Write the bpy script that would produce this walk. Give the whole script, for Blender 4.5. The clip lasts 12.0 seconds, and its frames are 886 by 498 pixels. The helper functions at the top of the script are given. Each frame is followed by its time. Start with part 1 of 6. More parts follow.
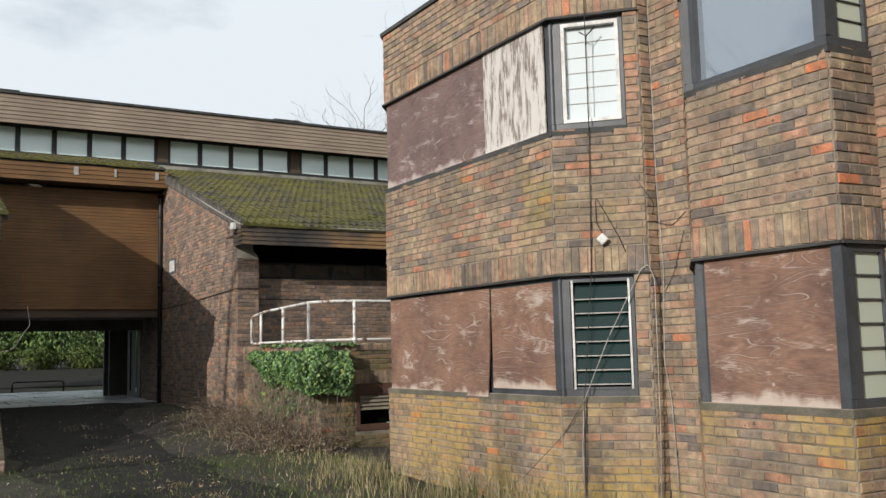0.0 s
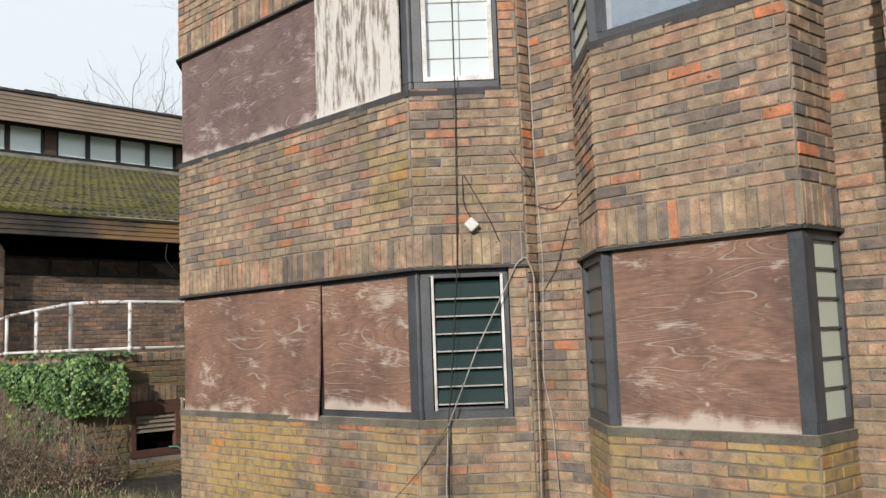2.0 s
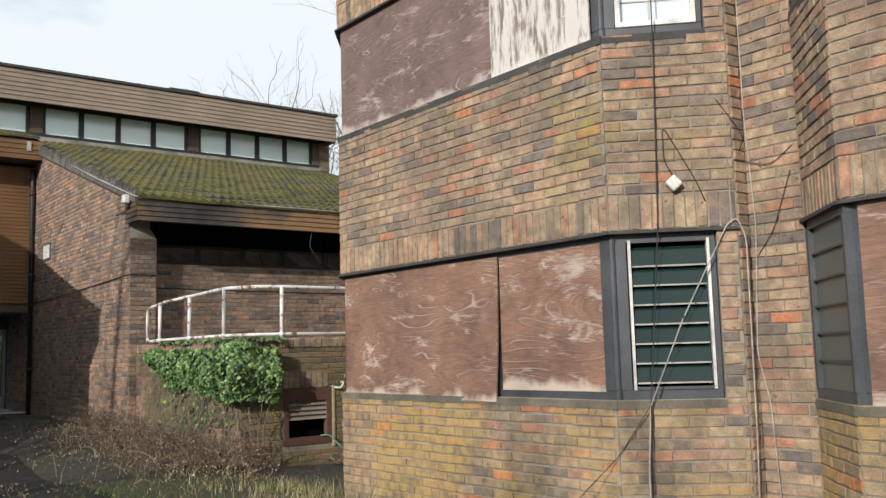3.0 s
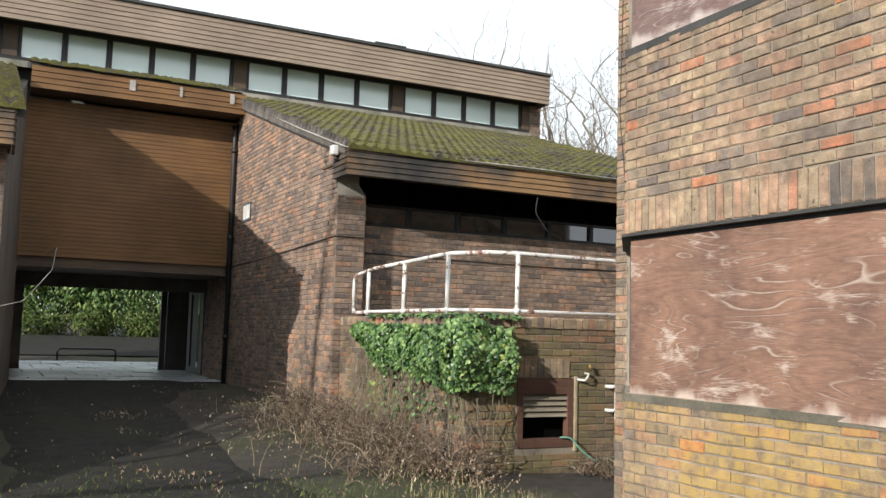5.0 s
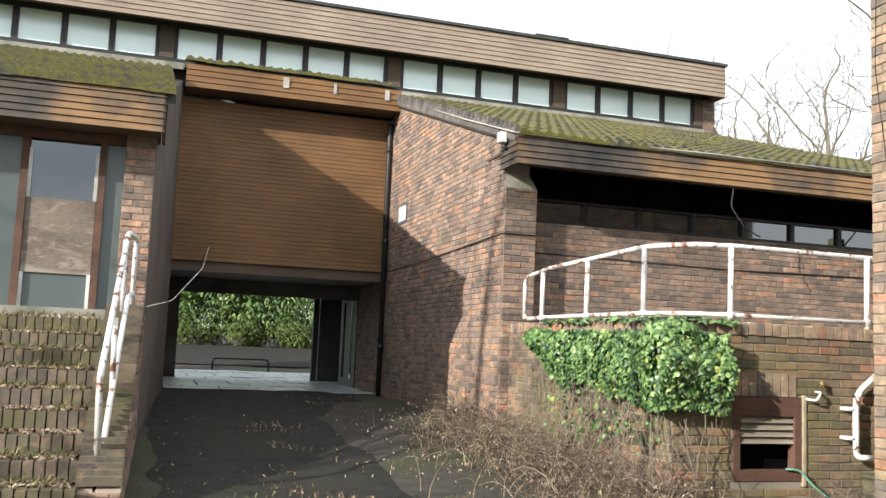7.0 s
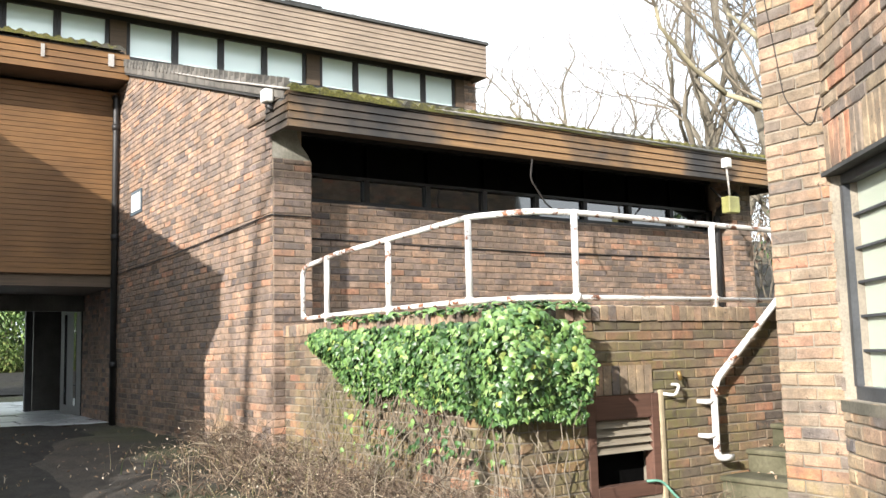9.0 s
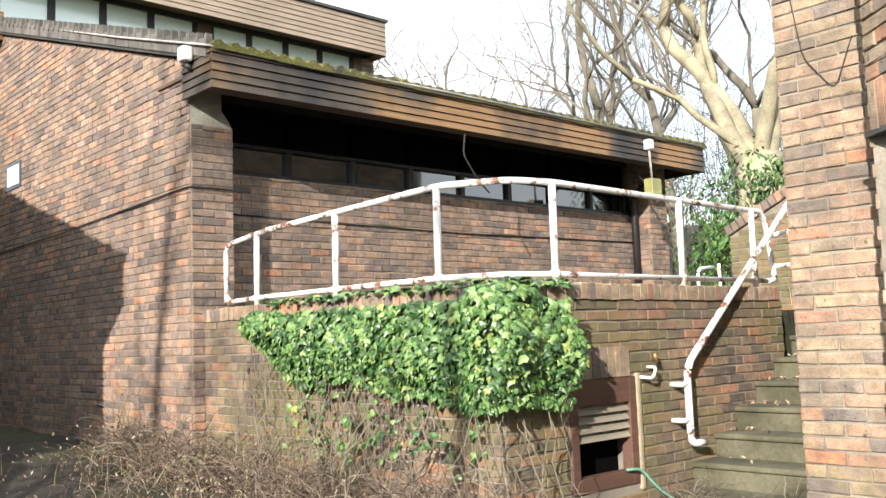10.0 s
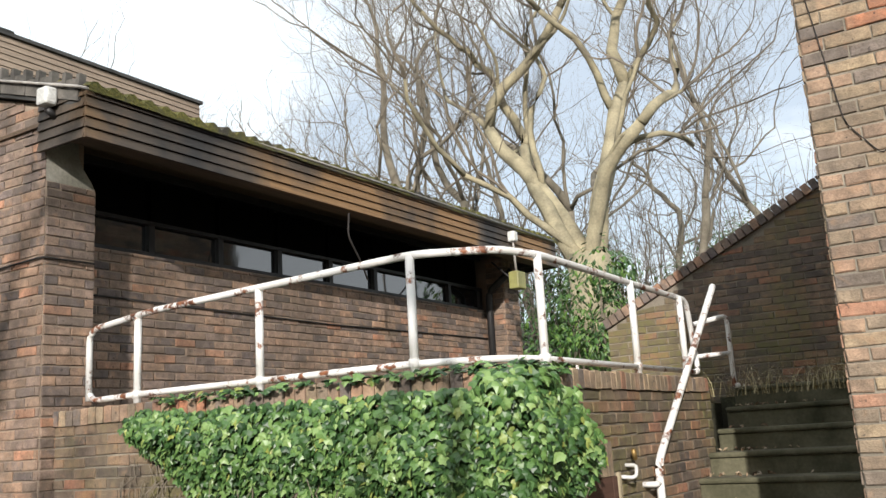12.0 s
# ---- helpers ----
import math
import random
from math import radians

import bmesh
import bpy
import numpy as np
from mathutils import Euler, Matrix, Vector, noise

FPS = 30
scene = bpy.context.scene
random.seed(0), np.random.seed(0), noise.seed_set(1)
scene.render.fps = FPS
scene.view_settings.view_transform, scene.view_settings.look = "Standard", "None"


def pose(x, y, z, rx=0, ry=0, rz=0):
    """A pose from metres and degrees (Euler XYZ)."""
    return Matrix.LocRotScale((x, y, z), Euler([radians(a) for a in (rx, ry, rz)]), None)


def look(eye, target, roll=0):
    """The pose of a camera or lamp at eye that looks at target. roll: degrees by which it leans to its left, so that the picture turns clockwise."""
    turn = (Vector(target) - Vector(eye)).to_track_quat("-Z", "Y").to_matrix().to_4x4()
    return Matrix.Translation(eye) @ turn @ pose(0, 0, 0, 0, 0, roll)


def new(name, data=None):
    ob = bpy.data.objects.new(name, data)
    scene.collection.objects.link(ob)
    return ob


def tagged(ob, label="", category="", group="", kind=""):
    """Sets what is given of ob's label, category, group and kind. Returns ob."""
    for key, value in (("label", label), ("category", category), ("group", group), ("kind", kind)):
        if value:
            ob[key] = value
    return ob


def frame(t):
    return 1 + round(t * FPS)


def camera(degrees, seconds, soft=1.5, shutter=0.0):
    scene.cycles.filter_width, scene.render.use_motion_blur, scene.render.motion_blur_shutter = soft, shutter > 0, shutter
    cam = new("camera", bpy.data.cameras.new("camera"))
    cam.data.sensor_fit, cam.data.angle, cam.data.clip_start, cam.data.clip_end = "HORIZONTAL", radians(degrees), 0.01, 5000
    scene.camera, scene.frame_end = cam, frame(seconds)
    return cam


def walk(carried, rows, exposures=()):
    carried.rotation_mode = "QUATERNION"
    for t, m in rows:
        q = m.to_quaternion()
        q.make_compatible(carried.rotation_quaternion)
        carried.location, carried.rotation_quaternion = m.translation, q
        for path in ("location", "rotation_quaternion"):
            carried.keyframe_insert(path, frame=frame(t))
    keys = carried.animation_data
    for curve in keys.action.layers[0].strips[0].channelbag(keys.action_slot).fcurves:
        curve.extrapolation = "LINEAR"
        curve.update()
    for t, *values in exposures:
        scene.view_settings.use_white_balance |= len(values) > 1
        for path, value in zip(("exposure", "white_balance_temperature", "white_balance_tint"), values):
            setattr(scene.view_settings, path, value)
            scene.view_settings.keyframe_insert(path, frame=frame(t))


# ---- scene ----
cam = camera(51.4, 12.0)
PATH = [
    (0, (0.501, 0.19, 1.564), (1.509, 1.904, 1.78), -1.4),
    (0.5, (0.67, 0.643, 1.527), (1.745, 2.321, 1.692), -4.7),
    (1, (0.704, 1.023, 1.505), (1.813, 2.674, 1.711), 2.7),
    (1.5, (0.856, 1.483, 1.569), (2.219, 2.931, 1.789), 1.3),
    (2, (1.02, 1.901, 1.65), (2.425, 3.309, 1.855), -2.1),
    (2.5, (1.03, 2.294, 1.476), (2.211, 3.89, 1.72), -0.6),
    (3, (1.049, 2.658, 1.455), (2.262, 4.232, 1.679), -1.6),
    (3.5, (1.177, 3.177, 1.522), (2.28, 4.83, 1.752), -1.8),
    (5.5, (1.621, 5.283, 1.421), (2.425, 7.106, 1.597), 1.1),
    (6, (1.673, 5.567, 1.368), (2.305, 7.454, 1.562), -0.8),
    (6.5, (1.678, 5.845, 1.361), (2.241, 7.752, 1.572), 1.6),
    (8.5, (2.06, 7.627, 1.391), (3.017, 9.368, 1.622), 0.7),
    (9, (2.135, 8.128, 1.388), (3.247, 9.775, 1.613), -1.5),
    (9.5, (2.031, 8.581, 1.378), (3.235, 10.162, 1.6), 0.9),
    (10, (1.971, 9.011, 1.358), (3.315, 10.479, 1.554), -2.1),
    (10.5, (1.892, 9.46, 1.407), (3.258, 10.894, 1.687), -4.0),
    (11, (1.846, 9.828, 1.408), (3.378, 11.058, 1.783), -1.3),
    (11.5, (1.836, 10.173, 1.341), (3.478, 11.249, 1.723), -3.3),
    (12, (1.811, 10.546, 1.356), (3.477, 11.578, 1.756), -3.5),
]
walk(cam, [(t, look(eye, target, roll)) for t, eye, target, roll in PATH],
     exposures=[(0.0, -0.42), (1.0, -0.38), (2.5, -0.36), (3.7, -0.1), (5.5, 0.2), (6.7, 0.55), (8.3, 1.08), (9.5, 1.02), (10.5, 0.7), (11.2, 0.4), (12.0, 0.1)])

# ---- world and sun ----
SUN_WAY = Vector((1.0, 0.48, -0.41)).normalized()
world = bpy.data.worlds.new("world")
scene.world = world
world.use_nodes = True
wn, wl = world.node_tree.nodes, world.node_tree.links
wn.clear()
sky = wn.new("ShaderNodeTexSky")
sky.sky_type, sky.sun_disc = "NISHITA", False
sky.sun_elevation = math.asin(-SUN_WAY.z)
sky.sun_rotation = math.atan2(-SUN_WAY.x, -SUN_WAY.y)
sky.air_density, sky.dust_density, sky.ozone_density = 1.0, 1.0, 2.0
wbg, wout = wn.new("ShaderNodeBackground"), wn.new("ShaderNodeOutputWorld")
wco, wno, wra, wmi = wn.new("ShaderNodeTexCoord"), wn.new("ShaderNodeTexNoise"), wn.new("ShaderNodeValToRGB"), wn.new("ShaderNodeMixRGB")
wma = wn.new("ShaderNodeMapping")
wma.inputs["Scale"].default_value = (1.0, 1.0, 2.4)
wno.inputs["Scale"].default_value, wno.inputs["Detail"].default_value, wno.inputs["Roughness"].default_value = 1.6, 7, 0.55
wra.color_ramp.elements[0].position, wra.color_ramp.elements[1].position = 0.42, 0.53
wra.color_ramp.elements[0].color = (0.5, 0.5, 0.5, 1)
wmi.inputs[2].default_value = (10.8, 11.7, 12.4, 1)
wl.new(wco.outputs["Generated"], wma.inputs["Vector"])
wl.new(wma.outputs["Vector"], wno.inputs["Vector"])
wl.new(wno.outputs["Fac"], wra.inputs["Fac"])
wl.new(wra.outputs["Color"], wmi.inputs[0])
wl.new(sky.outputs["Color"], wmi.inputs[1])
wl.new(wmi.outputs["Color"], wbg.inputs["Color"])
wbg.inputs["Strength"].default_value = 0.10
wl.new(wbg.outputs["Background"], wout.inputs["Surface"])
sun = new("sun", bpy.data.lights.new("sun", "SUN"))
sun.data.energy, sun.data.angle, sun.data.color = 5.0, radians(0.6), (1.0, 0.945, 0.88)
sun.matrix_world = look((-30, -26, 12), Vector((-30, -26, 12)) + SUN_WAY)


# ---- materials ----
def material(name, rough=0.8, metal=0.0):
    m = bpy.data.materials.new(name)
    m.use_nodes = True
    b = m.node_tree.nodes["Principled BSDF"]
    b.inputs["Roughness"].default_value, b.inputs["Metallic"].default_value = rough, metal
    return m, m.node_tree.nodes, m.node_tree.links, b


def coords(n, l, scale=(1, 1, 1)):
    geo, mp = n.new("ShaderNodeNewGeometry"), n.new("ShaderNodeMapping")
    mp.inputs["Scale"].default_value = scale
    l.new(geo.outputs["Position"], mp.inputs["Vector"])
    return mp.outputs["Vector"]


def noisy(n, l, vec, scale, detail=4.0, rough=0.55, distort=0.0):
    t = n.new("ShaderNodeTexNoise")
    t.inputs["Scale"].default_value, t.inputs["Detail"].default_value = scale, detail
    t.inputs["Roughness"].default_value, t.inputs["Distortion"].default_value = rough, distort
    l.new(vec, t.inputs["Vector"])
    return t.outputs["Fac"]


def ramp(n, l, fac, stops, flat=False):
    r = n.new("ShaderNodeValToRGB")
    if flat:
        r.color_ramp.interpolation = "CONSTANT"
    while len(r.color_ramp.elements) < len(stops):
        r.color_ramp.elements.new(0.5)
    for e, (p, c) in zip(r.color_ramp.elements, stops):
        e.position, e.color = p, (*c, 1) if len(c) == 3 else c
    l.new(fac, r.inputs["Fac"])
    return r.outputs["Color"]


def mix(n, l, fac, a, b, mode="MIX"):
    m = n.new("ShaderNodeMixRGB")
    m.blend_type = mode
    for sock, v in ((m.inputs[0], fac), (m.inputs[1], a), (m.inputs[2], b)):
        if isinstance(v, (int, float)):
            sock.default_value = v
        elif isinstance(v, tuple):
            sock.default_value = (*v, 1)
        else:
            l.new(v, sock)
    return m.outputs["Color"]


def bump(n, l, b, height, strength=0.3, distance=0.01):
    k = n.new("ShaderNodeBump")
    k.inputs["Strength"].default_value, k.inputs["Distance"].default_value = strength, distance
    l.new(height, k.inputs["Height"])
    l.new(k.outputs["Normal"], b.inputs["Normal"])


def grey(v):
    return (v, v, v)


def brick_mat(name, stops, single, lichen=(0.36, 0.27, 0.06), lichen_at=0.60):
    """Fired clay: one tint a brick, mottled face, dark kiln marks, lichen in patches."""
    m, n, l, b = material(name, 0.9)
    if single:
        src = n.new("ShaderNodeObjectInfo").outputs["Random"]
    else:
        src = n.new("ShaderNodeNewGeometry").outputs["Random Per Island"]
    col = ramp(n, l, src, stops)
    vec = coords(n, l)
    fine, mid, big = noisy(n, l, vec, 90, 5), noisy(n, l, vec, 14, 4), noisy(n, l, vec, 0.9, 5)
    col = mix(n, l, 0.8, col, ramp(n, l, mid, [(0.3, grey(0.5)), (0.7, grey(1.4))]), "MULTIPLY")
    col = mix(n, l, 0.5, col, ramp(n, l, fine, [(0.3, grey(0.55)), (0.7, grey(1.4))]), "MULTIPLY")
    drift = ramp(n, l, noisy(n, l, vec, 8, 3), [(0.38, grey(0.35)), (0.58, grey(0.0))])
    col = mix(n, l, drift, col, (0.21, 0.16, 0.115))
    glow = ramp(n, l, noisy(n, l, vec, 11, 3, 0.55, 0.4), [(0.56, grey(0.0)), (0.72, grey(0.45))])
    col = mix(n, l, glow, col, (0.46, 0.27, 0.15))
    grime = noisy(n, l, vec, 2.3, 6, 0.65)
    col = mix(n, l, ramp(n, l, grime, [(0.35, grey(0.6)), (0.58, grey(0.0))]), col, (0.11, 0.088, 0.068))
    spots = ramp(n, l, noisy(n, l, vec, 26, 2), [(0.68, grey(0.0)), (0.72, grey(1.0))])
    col = mix(n, l, mix(n, l, 1.0, spots, grey(0.7), "MULTIPLY"), col, (0.05, 0.04, 0.035))
    patch = ramp(n, l, big, [(lichen_at, grey(0.0)), (lichen_at + 0.14, grey(0.75))])
    patch = mix(n, l, 1.0, patch, ramp(n, l, mid, [(0.35, grey(0.2)), (0.6, grey(1.0))]), "MULTIPLY")
    col = mix(n, l, patch, col, lichen)
    l.new(col, b.inputs["Base Color"])
    bump(n, l, b, mix(n, l, 0.45, fine, mid), 0.8, 0.012)
    return m


MAIN_STOPS = [(0.0, (0.135, 0.118, 0.113)), (0.10, (0.225, 0.182, 0.152)), (0.26, (0.33, 0.25, 0.17)), (0.50, (0.425, 0.318, 0.20)),
              (0.66, (0.37, 0.25, 0.175)), (0.83, (0.44, 0.29, 0.19)), (0.94, (0.43, 0.225, 0.145)), (0.985, (0.54, 0.215, 0.11)), (1.0, (0.64, 0.20, 0.08))]
WING_STOPS = [(0.0, (0.125, 0.102, 0.098)), (0.15, (0.20, 0.155, 0.135)), (0.45, (0.295, 0.21, 0.165)), (0.75, (0.365, 0.25, 0.182)),
              (0.90, (0.43, 0.27, 0.18)), (1.0, (0.50, 0.245, 0.15))]
# dark tones: damp on the terrace walls, painted shade on the garden wall
DAMP_SHADE_STOPS = [(0.0, (0.085, 0.07, 0.062)), (0.3, (0.17, 0.125, 0.095)), (0.7, (0.27, 0.185, 0.12)), (1.0, (0.40, 0.18, 0.11))]
STEP_STOPS = [(0.0, (0.075, 0.066, 0.056)), (0.6, (0.12, 0.098, 0.078)), (1.0, (0.17, 0.12, 0.09))]
BRICK = {"main": (brick_mat("brick_main_single", MAIN_STOPS, True), brick_mat("brick_main", MAIN_STOPS, False)),
         "base": (brick_mat("brick_base_single", MAIN_STOPS, True, (0.40, 0.27, 0.07), 0.41), brick_mat("brick_base", MAIN_STOPS, False, (0.40, 0.27, 0.07), 0.41)),
         "damp_shade": (brick_mat("brick_damp_shade_single", DAMP_SHADE_STOPS, True, (0.15, 0.14, 0.045), 0.42), brick_mat("brick_damp_shade", DAMP_SHADE_STOPS, False, (0.15, 0.14, 0.045), 0.42)),
         "step": (brick_mat("brick_step_single", STEP_STOPS, True, (0.10, 0.10, 0.03), 0.45), brick_mat("brick_step", STEP_STOPS, False, (0.10, 0.10, 0.03), 0.45)),
         "wing": (brick_mat("brick_wing_single", WING_STOPS, True, (0.26, 0.20, 0.07), 0.64), brick_mat("brick_wing", WING_STOPS, False, (0.26, 0.20, 0.07), 0.64))}


def stained(name, base, dark, rough=0.85, scale=3.0, fine=60.0, strength=0.35, metal=0.0, detail=6):
    """A plain surface with stains at one scale and grain at another."""
    m, n, l, b = material(name, rough, metal)
    vec = coords(n, l)
    big, small = noisy(n, l, vec, scale, detail), noisy(n, l, vec, fine, 4)
    col = ramp(n, l, big, [(0.32, dark), (0.66, base)])
    col = mix(n, l, 0.5, col, ramp(n, l, small, [(0.3, grey(0.6)), (0.7, grey(1.2))]), "MULTIPLY")
    l.new(col, b.inputs["Base Color"])
    bump(n, l, b, small, strength, 0.004)
    return m


MORTAR = stained("mortar", (0.35, 0.305, 0.24), (0.16, 0.14, 0.11), 0.95, 2.0, 80)
MORTAR_WING = stained("warm_mortar", (0.37, 0.29, 0.22), (0.22, 0.17, 0.13), 0.95, 2.0, 80)
CONCRETE = stained("concrete", (0.36, 0.34, 0.29), (0.17, 0.17, 0.13), 0.9, 2.5, 50)
SILL = stained("weathered_sill", (0.17, 0.15, 0.115), (0.085, 0.08, 0.06), 0.9, 4, 50)
MOSSY_STEP = stained("mossy_concrete", (0.15, 0.138, 0.088), (0.05, 0.05, 0.026), 0.95, 3.5, 40, 0.6)
SLATE_FRAME = stained("grey_frame_paint", (0.075, 0.08, 0.09), (0.045, 0.048, 0.052), 0.45, 4, 60, 0.1)
WHITE_FRAME = stained("white_frame_paint", (0.78, 0.78, 0.76), (0.42, 0.40, 0.36), 0.5, 5, 60, 0.1)
DARK_METAL = stained("dark_iron", (0.025, 0.024, 0.024), (0.014, 0.013, 0.013), 0.5, 6, 70, 0.2)
# near black without gloss: shade of unlit depth painted as a colour
UNLIT_BLACK = stained("unlit_depth_black", (0.006, 0.006, 0.006), (0.004, 0.004, 0.004), 0.95)
UNLIT_BLACK.node_tree.nodes["Principled BSDF"].inputs["Specular IOR Level"].default_value = 0.0
ROOM_WALL = stained("room_plaster", (0.62, 0.62, 0.58), (0.45, 0.45, 0.42), 0.9, 1.0)
LEAD = stained("roof_felt", (0.07, 0.068, 0.065), (0.035, 0.035, 0.034), 0.8, 3, 50)
VERGE = stained("weathered_verge_tile", (0.17, 0.155, 0.135), (0.07, 0.065, 0.058), 0.9, 4, 50)
PLASTIC = stained("white_plastic", (0.75, 0.75, 0.72), (0.55, 0.54, 0.5), 0.5, 8, 60, 0.05)
GREY_RENDER = stained("grey_render", (0.13, 0.125, 0.11), (0.07, 0.066, 0.058), 0.9, 2.0, 40)
BROWN_RENDER = stained("brown_render", (0.135, 0.112, 0.09), (0.075, 0.062, 0.051), 0.9, 1.4, 45)
HOSE = stained("green_hose", (0.17, 0.38, 0.29), (0.11, 0.27, 0.20), 0.5, 8, 60, 0.05)
CABLE_GREY = stained("grey_cable", (0.46, 0.43, 0.40), (0.28, 0.26, 0.23), 0.6, 8, 60, 0.05)
CABLE_DARK = stained("dark_cable", (0.035, 0.028, 0.024), (0.02, 0.017, 0.015), 0.7, 8, 60, 0.05)
YELLOW = stained("yellow_plastic", (0.34, 0.33, 0.12), (0.22, 0.21, 0.08), 0.5, 8, 60, 0.05)
BRASS = stained("brass", (0.45, 0.30, 0.10), (0.25, 0.16, 0.06), 0.5, 8, 60, 0.1, 0.6)
RUST_STEEL = stained("rusty_steel", (0.13, 0.065, 0.042), (0.065, 0.04, 0.03), 0.85, 7, 70)
CREAM_CEMENT = stained("cream_cement", (0.40, 0.33, 0.22), (0.24, 0.20, 0.13), 0.9, 6, 50)
INK = stained("sign_ink", (0.10, 0.14, 0.17), (0.06, 0.08, 0.10), 0.6)


def painted_rail():
    m, n, l, b = material("chipped_white_rail_paint", 0.55)
    vec = coords(n, l)
    chip = ramp(n, l, noisy(n, l, vec, 7, 6, 0.7), [(0.545, grey(0.0)), (0.60, grey(1.0))])
    rust = ramp(n, l, noisy(n, l, vec, 30, 4), [(0.35, (0.07, 0.03, 0.02)), (0.7, (0.30, 0.11, 0.045))])
    dirt = ramp(n, l, noisy(n, l, vec, 3, 5), [(0.3, (0.62, 0.60, 0.56)), (0.6, (0.80, 0.79, 0.77))])
    l.new(mix(n, l, chip, dirt, rust), b.inputs["Base Color"])
    bump(n, l, b, chip, 0.4, 0.002)
    return m


RAIL_PAINT = painted_rail()


def timber(name, stops, along="x", rough=0.7, tint=0.5):
    """Boards: long grain along one axis, one tint a board."""
    m, n, l, b = material(name, rough)
    sc = {"x": (0.7, 14, 14), "y": (14, 0.7, 14), "z": (14, 14, 0.7)}[along]
    vec, iso = coords(n, l, sc), coords(n, l)
    grain, blot = noisy(n, l, vec, 3.0, 6, 0.6, 0.4), noisy(n, l, iso, 0.8, 5)
    isl = n.new("ShaderNodeNewGeometry").outputs["Random Per Island"]
    col = ramp(n, l, blot, stops)
    col = mix(n, l, tint, col, ramp(n, l, isl, [(0.0, grey(0.55)), (1.0, grey(1.35))]), "MULTIPLY")
    col = mix(n, l, 0.6, col, ramp(n, l, grain, [(0.3, grey(0.5)), (0.7, grey(1.25))]), "MULTIPLY")
    l.new(col, b.inputs["Base Color"])
    bump(n, l, b, grain, 0.4, 0.004)
    return m


CLAD = timber("varnished_cladding", [(0.35, (0.125, 0.062, 0.022)), (0.65, (0.21, 0.105, 0.036))], tint=0.22)
FASCIA = timber("weathered_fascia_boards", [(0.40, (0.03, 0.027, 0.025)), (0.5, (0.085, 0.065, 0.048)), (0.60, (0.25, 0.145, 0.065))])
FASCIA_TOP = timber("brown_fascia_boards", [(0.3, (0.235, 0.18, 0.135)), (0.7, (0.33, 0.255, 0.19))], tint=0.25)
SOFFIT = timber("soffit_boards", [(0.3, (0.07, 0.05, 0.035)), (0.7, (0.14, 0.095, 0.06))])
PALE_TIMBER = timber("bleached_slats", [(0.3, (0.17, 0.145, 0.11)), (0.7, (0.36, 0.315, 0.24))])
DOOR_BROWN = timber("brown_painted_hatch", [(0.3, (0.085, 0.045, 0.032)), (0.7, (0.16, 0.08, 0.055))], "x", 0.7, 0.2)


def plywood(name, dark, light, pale, low, high, lines_to=0.75, grain=(4, 3.0, 46), flame=(1, 0.7, 2.2), figure=(1, 0.32, 1.9)):
    """Weathered ply: swirling figure, bleached patches, nail marks, rain-washed lower edge."""
    m, n, l, b = material(name, 0.65)
    iso = coords(n, l)
    field = noisy(n, l, coords(n, l, figure), 1.5, 2.5, 0.45, 0.6)
    cont = n.new("ShaderNodeMath")
    cont.operation, cont.inputs[1].default_value = "MULTIPLY", 24.0
    l.new(field, cont.inputs[0])
    fr = n.new("ShaderNodeMath")
    fr.operation = "FRACT"
    l.new(cont.outputs[0], fr.inputs[0])
    lines = ramp(n, l, fr.outputs[0], [(0.0, grey(0.9)), (0.12, grey(0.0)), (0.95, grey(0.0)), (1.0, grey(0.9))])
    shade = ramp(n, l, fr.outputs[0], [(0.0, grey(0.8)), (0.5, grey(1.15)), (1.0, grey(0.72))])
    blot, fibre = noisy(n, l, iso, 1.7, 6, 0.65), noisy(n, l, coords(n, l, grain), 4, 6)
    col = ramp(n, l, blot, [(0.30, dark), (0.66, light)])
    col = mix(n, l, 0.7, col, shade, "MULTIPLY")
    col = mix(n, l, 0.6, col, ramp(n, l, fibre, [(0.3, grey(0.55)), (0.7, grey(1.3))]), "MULTIPLY")
    some = ramp(n, l, noisy(n, l, iso, 2.6, 4), [(0.42, grey(0.0)), (0.62, grey(lines_to))])
    col = mix(n, l, mix(n, l, 1.0, lines, some, "MULTIPLY"), col, pale)
    worn = ramp(n, l, mix(n, l, 0.22, noisy(n, l, coords(n, l, flame), 3.4, 7, 0.7, 0.5), fibre), [(low + 0.03, grey(0.0)), (high + 0.02, grey(0.85))])
    col = mix(n, l, worn, col, pale)
    gen, sep = n.new("ShaderNodeTexCoord"), n.new("ShaderNodeSeparateXYZ")
    l.new(gen.outputs["Generated"], sep.inputs[0])
    wash = n.new("ShaderNodeMath")
    wash.operation, wash.inputs[1].default_value = "MULTIPLY_ADD", 0.35
    l.new(noisy(n, l, coords(n, l, (1, 1.6, 1)), 2.2, 5), wash.inputs[0])
    l.new(sep.outputs["Z"], wash.inputs[2])
    foot = ramp(n, l, wash.outputs[0], [(0.18, grey(0.85)), (0.24, grey(0.0))])
    col = mix(n, l, foot, col, pale)
    spots = n.new("ShaderNodeTexVoronoi")
    spots.inputs["Scale"].default_value = 3.1
    l.new(iso, spots.inputs["Vector"])
    col = mix(n, l, ramp(n, l, spots.outputs["Distance"], [(0.035, grey(0.7)), (0.06, grey(0.0))]), col, pale)
    l.new(col, b.inputs["Base Color"])
    bump(n, l, b, fibre, 0.3, 0.003)
    return m


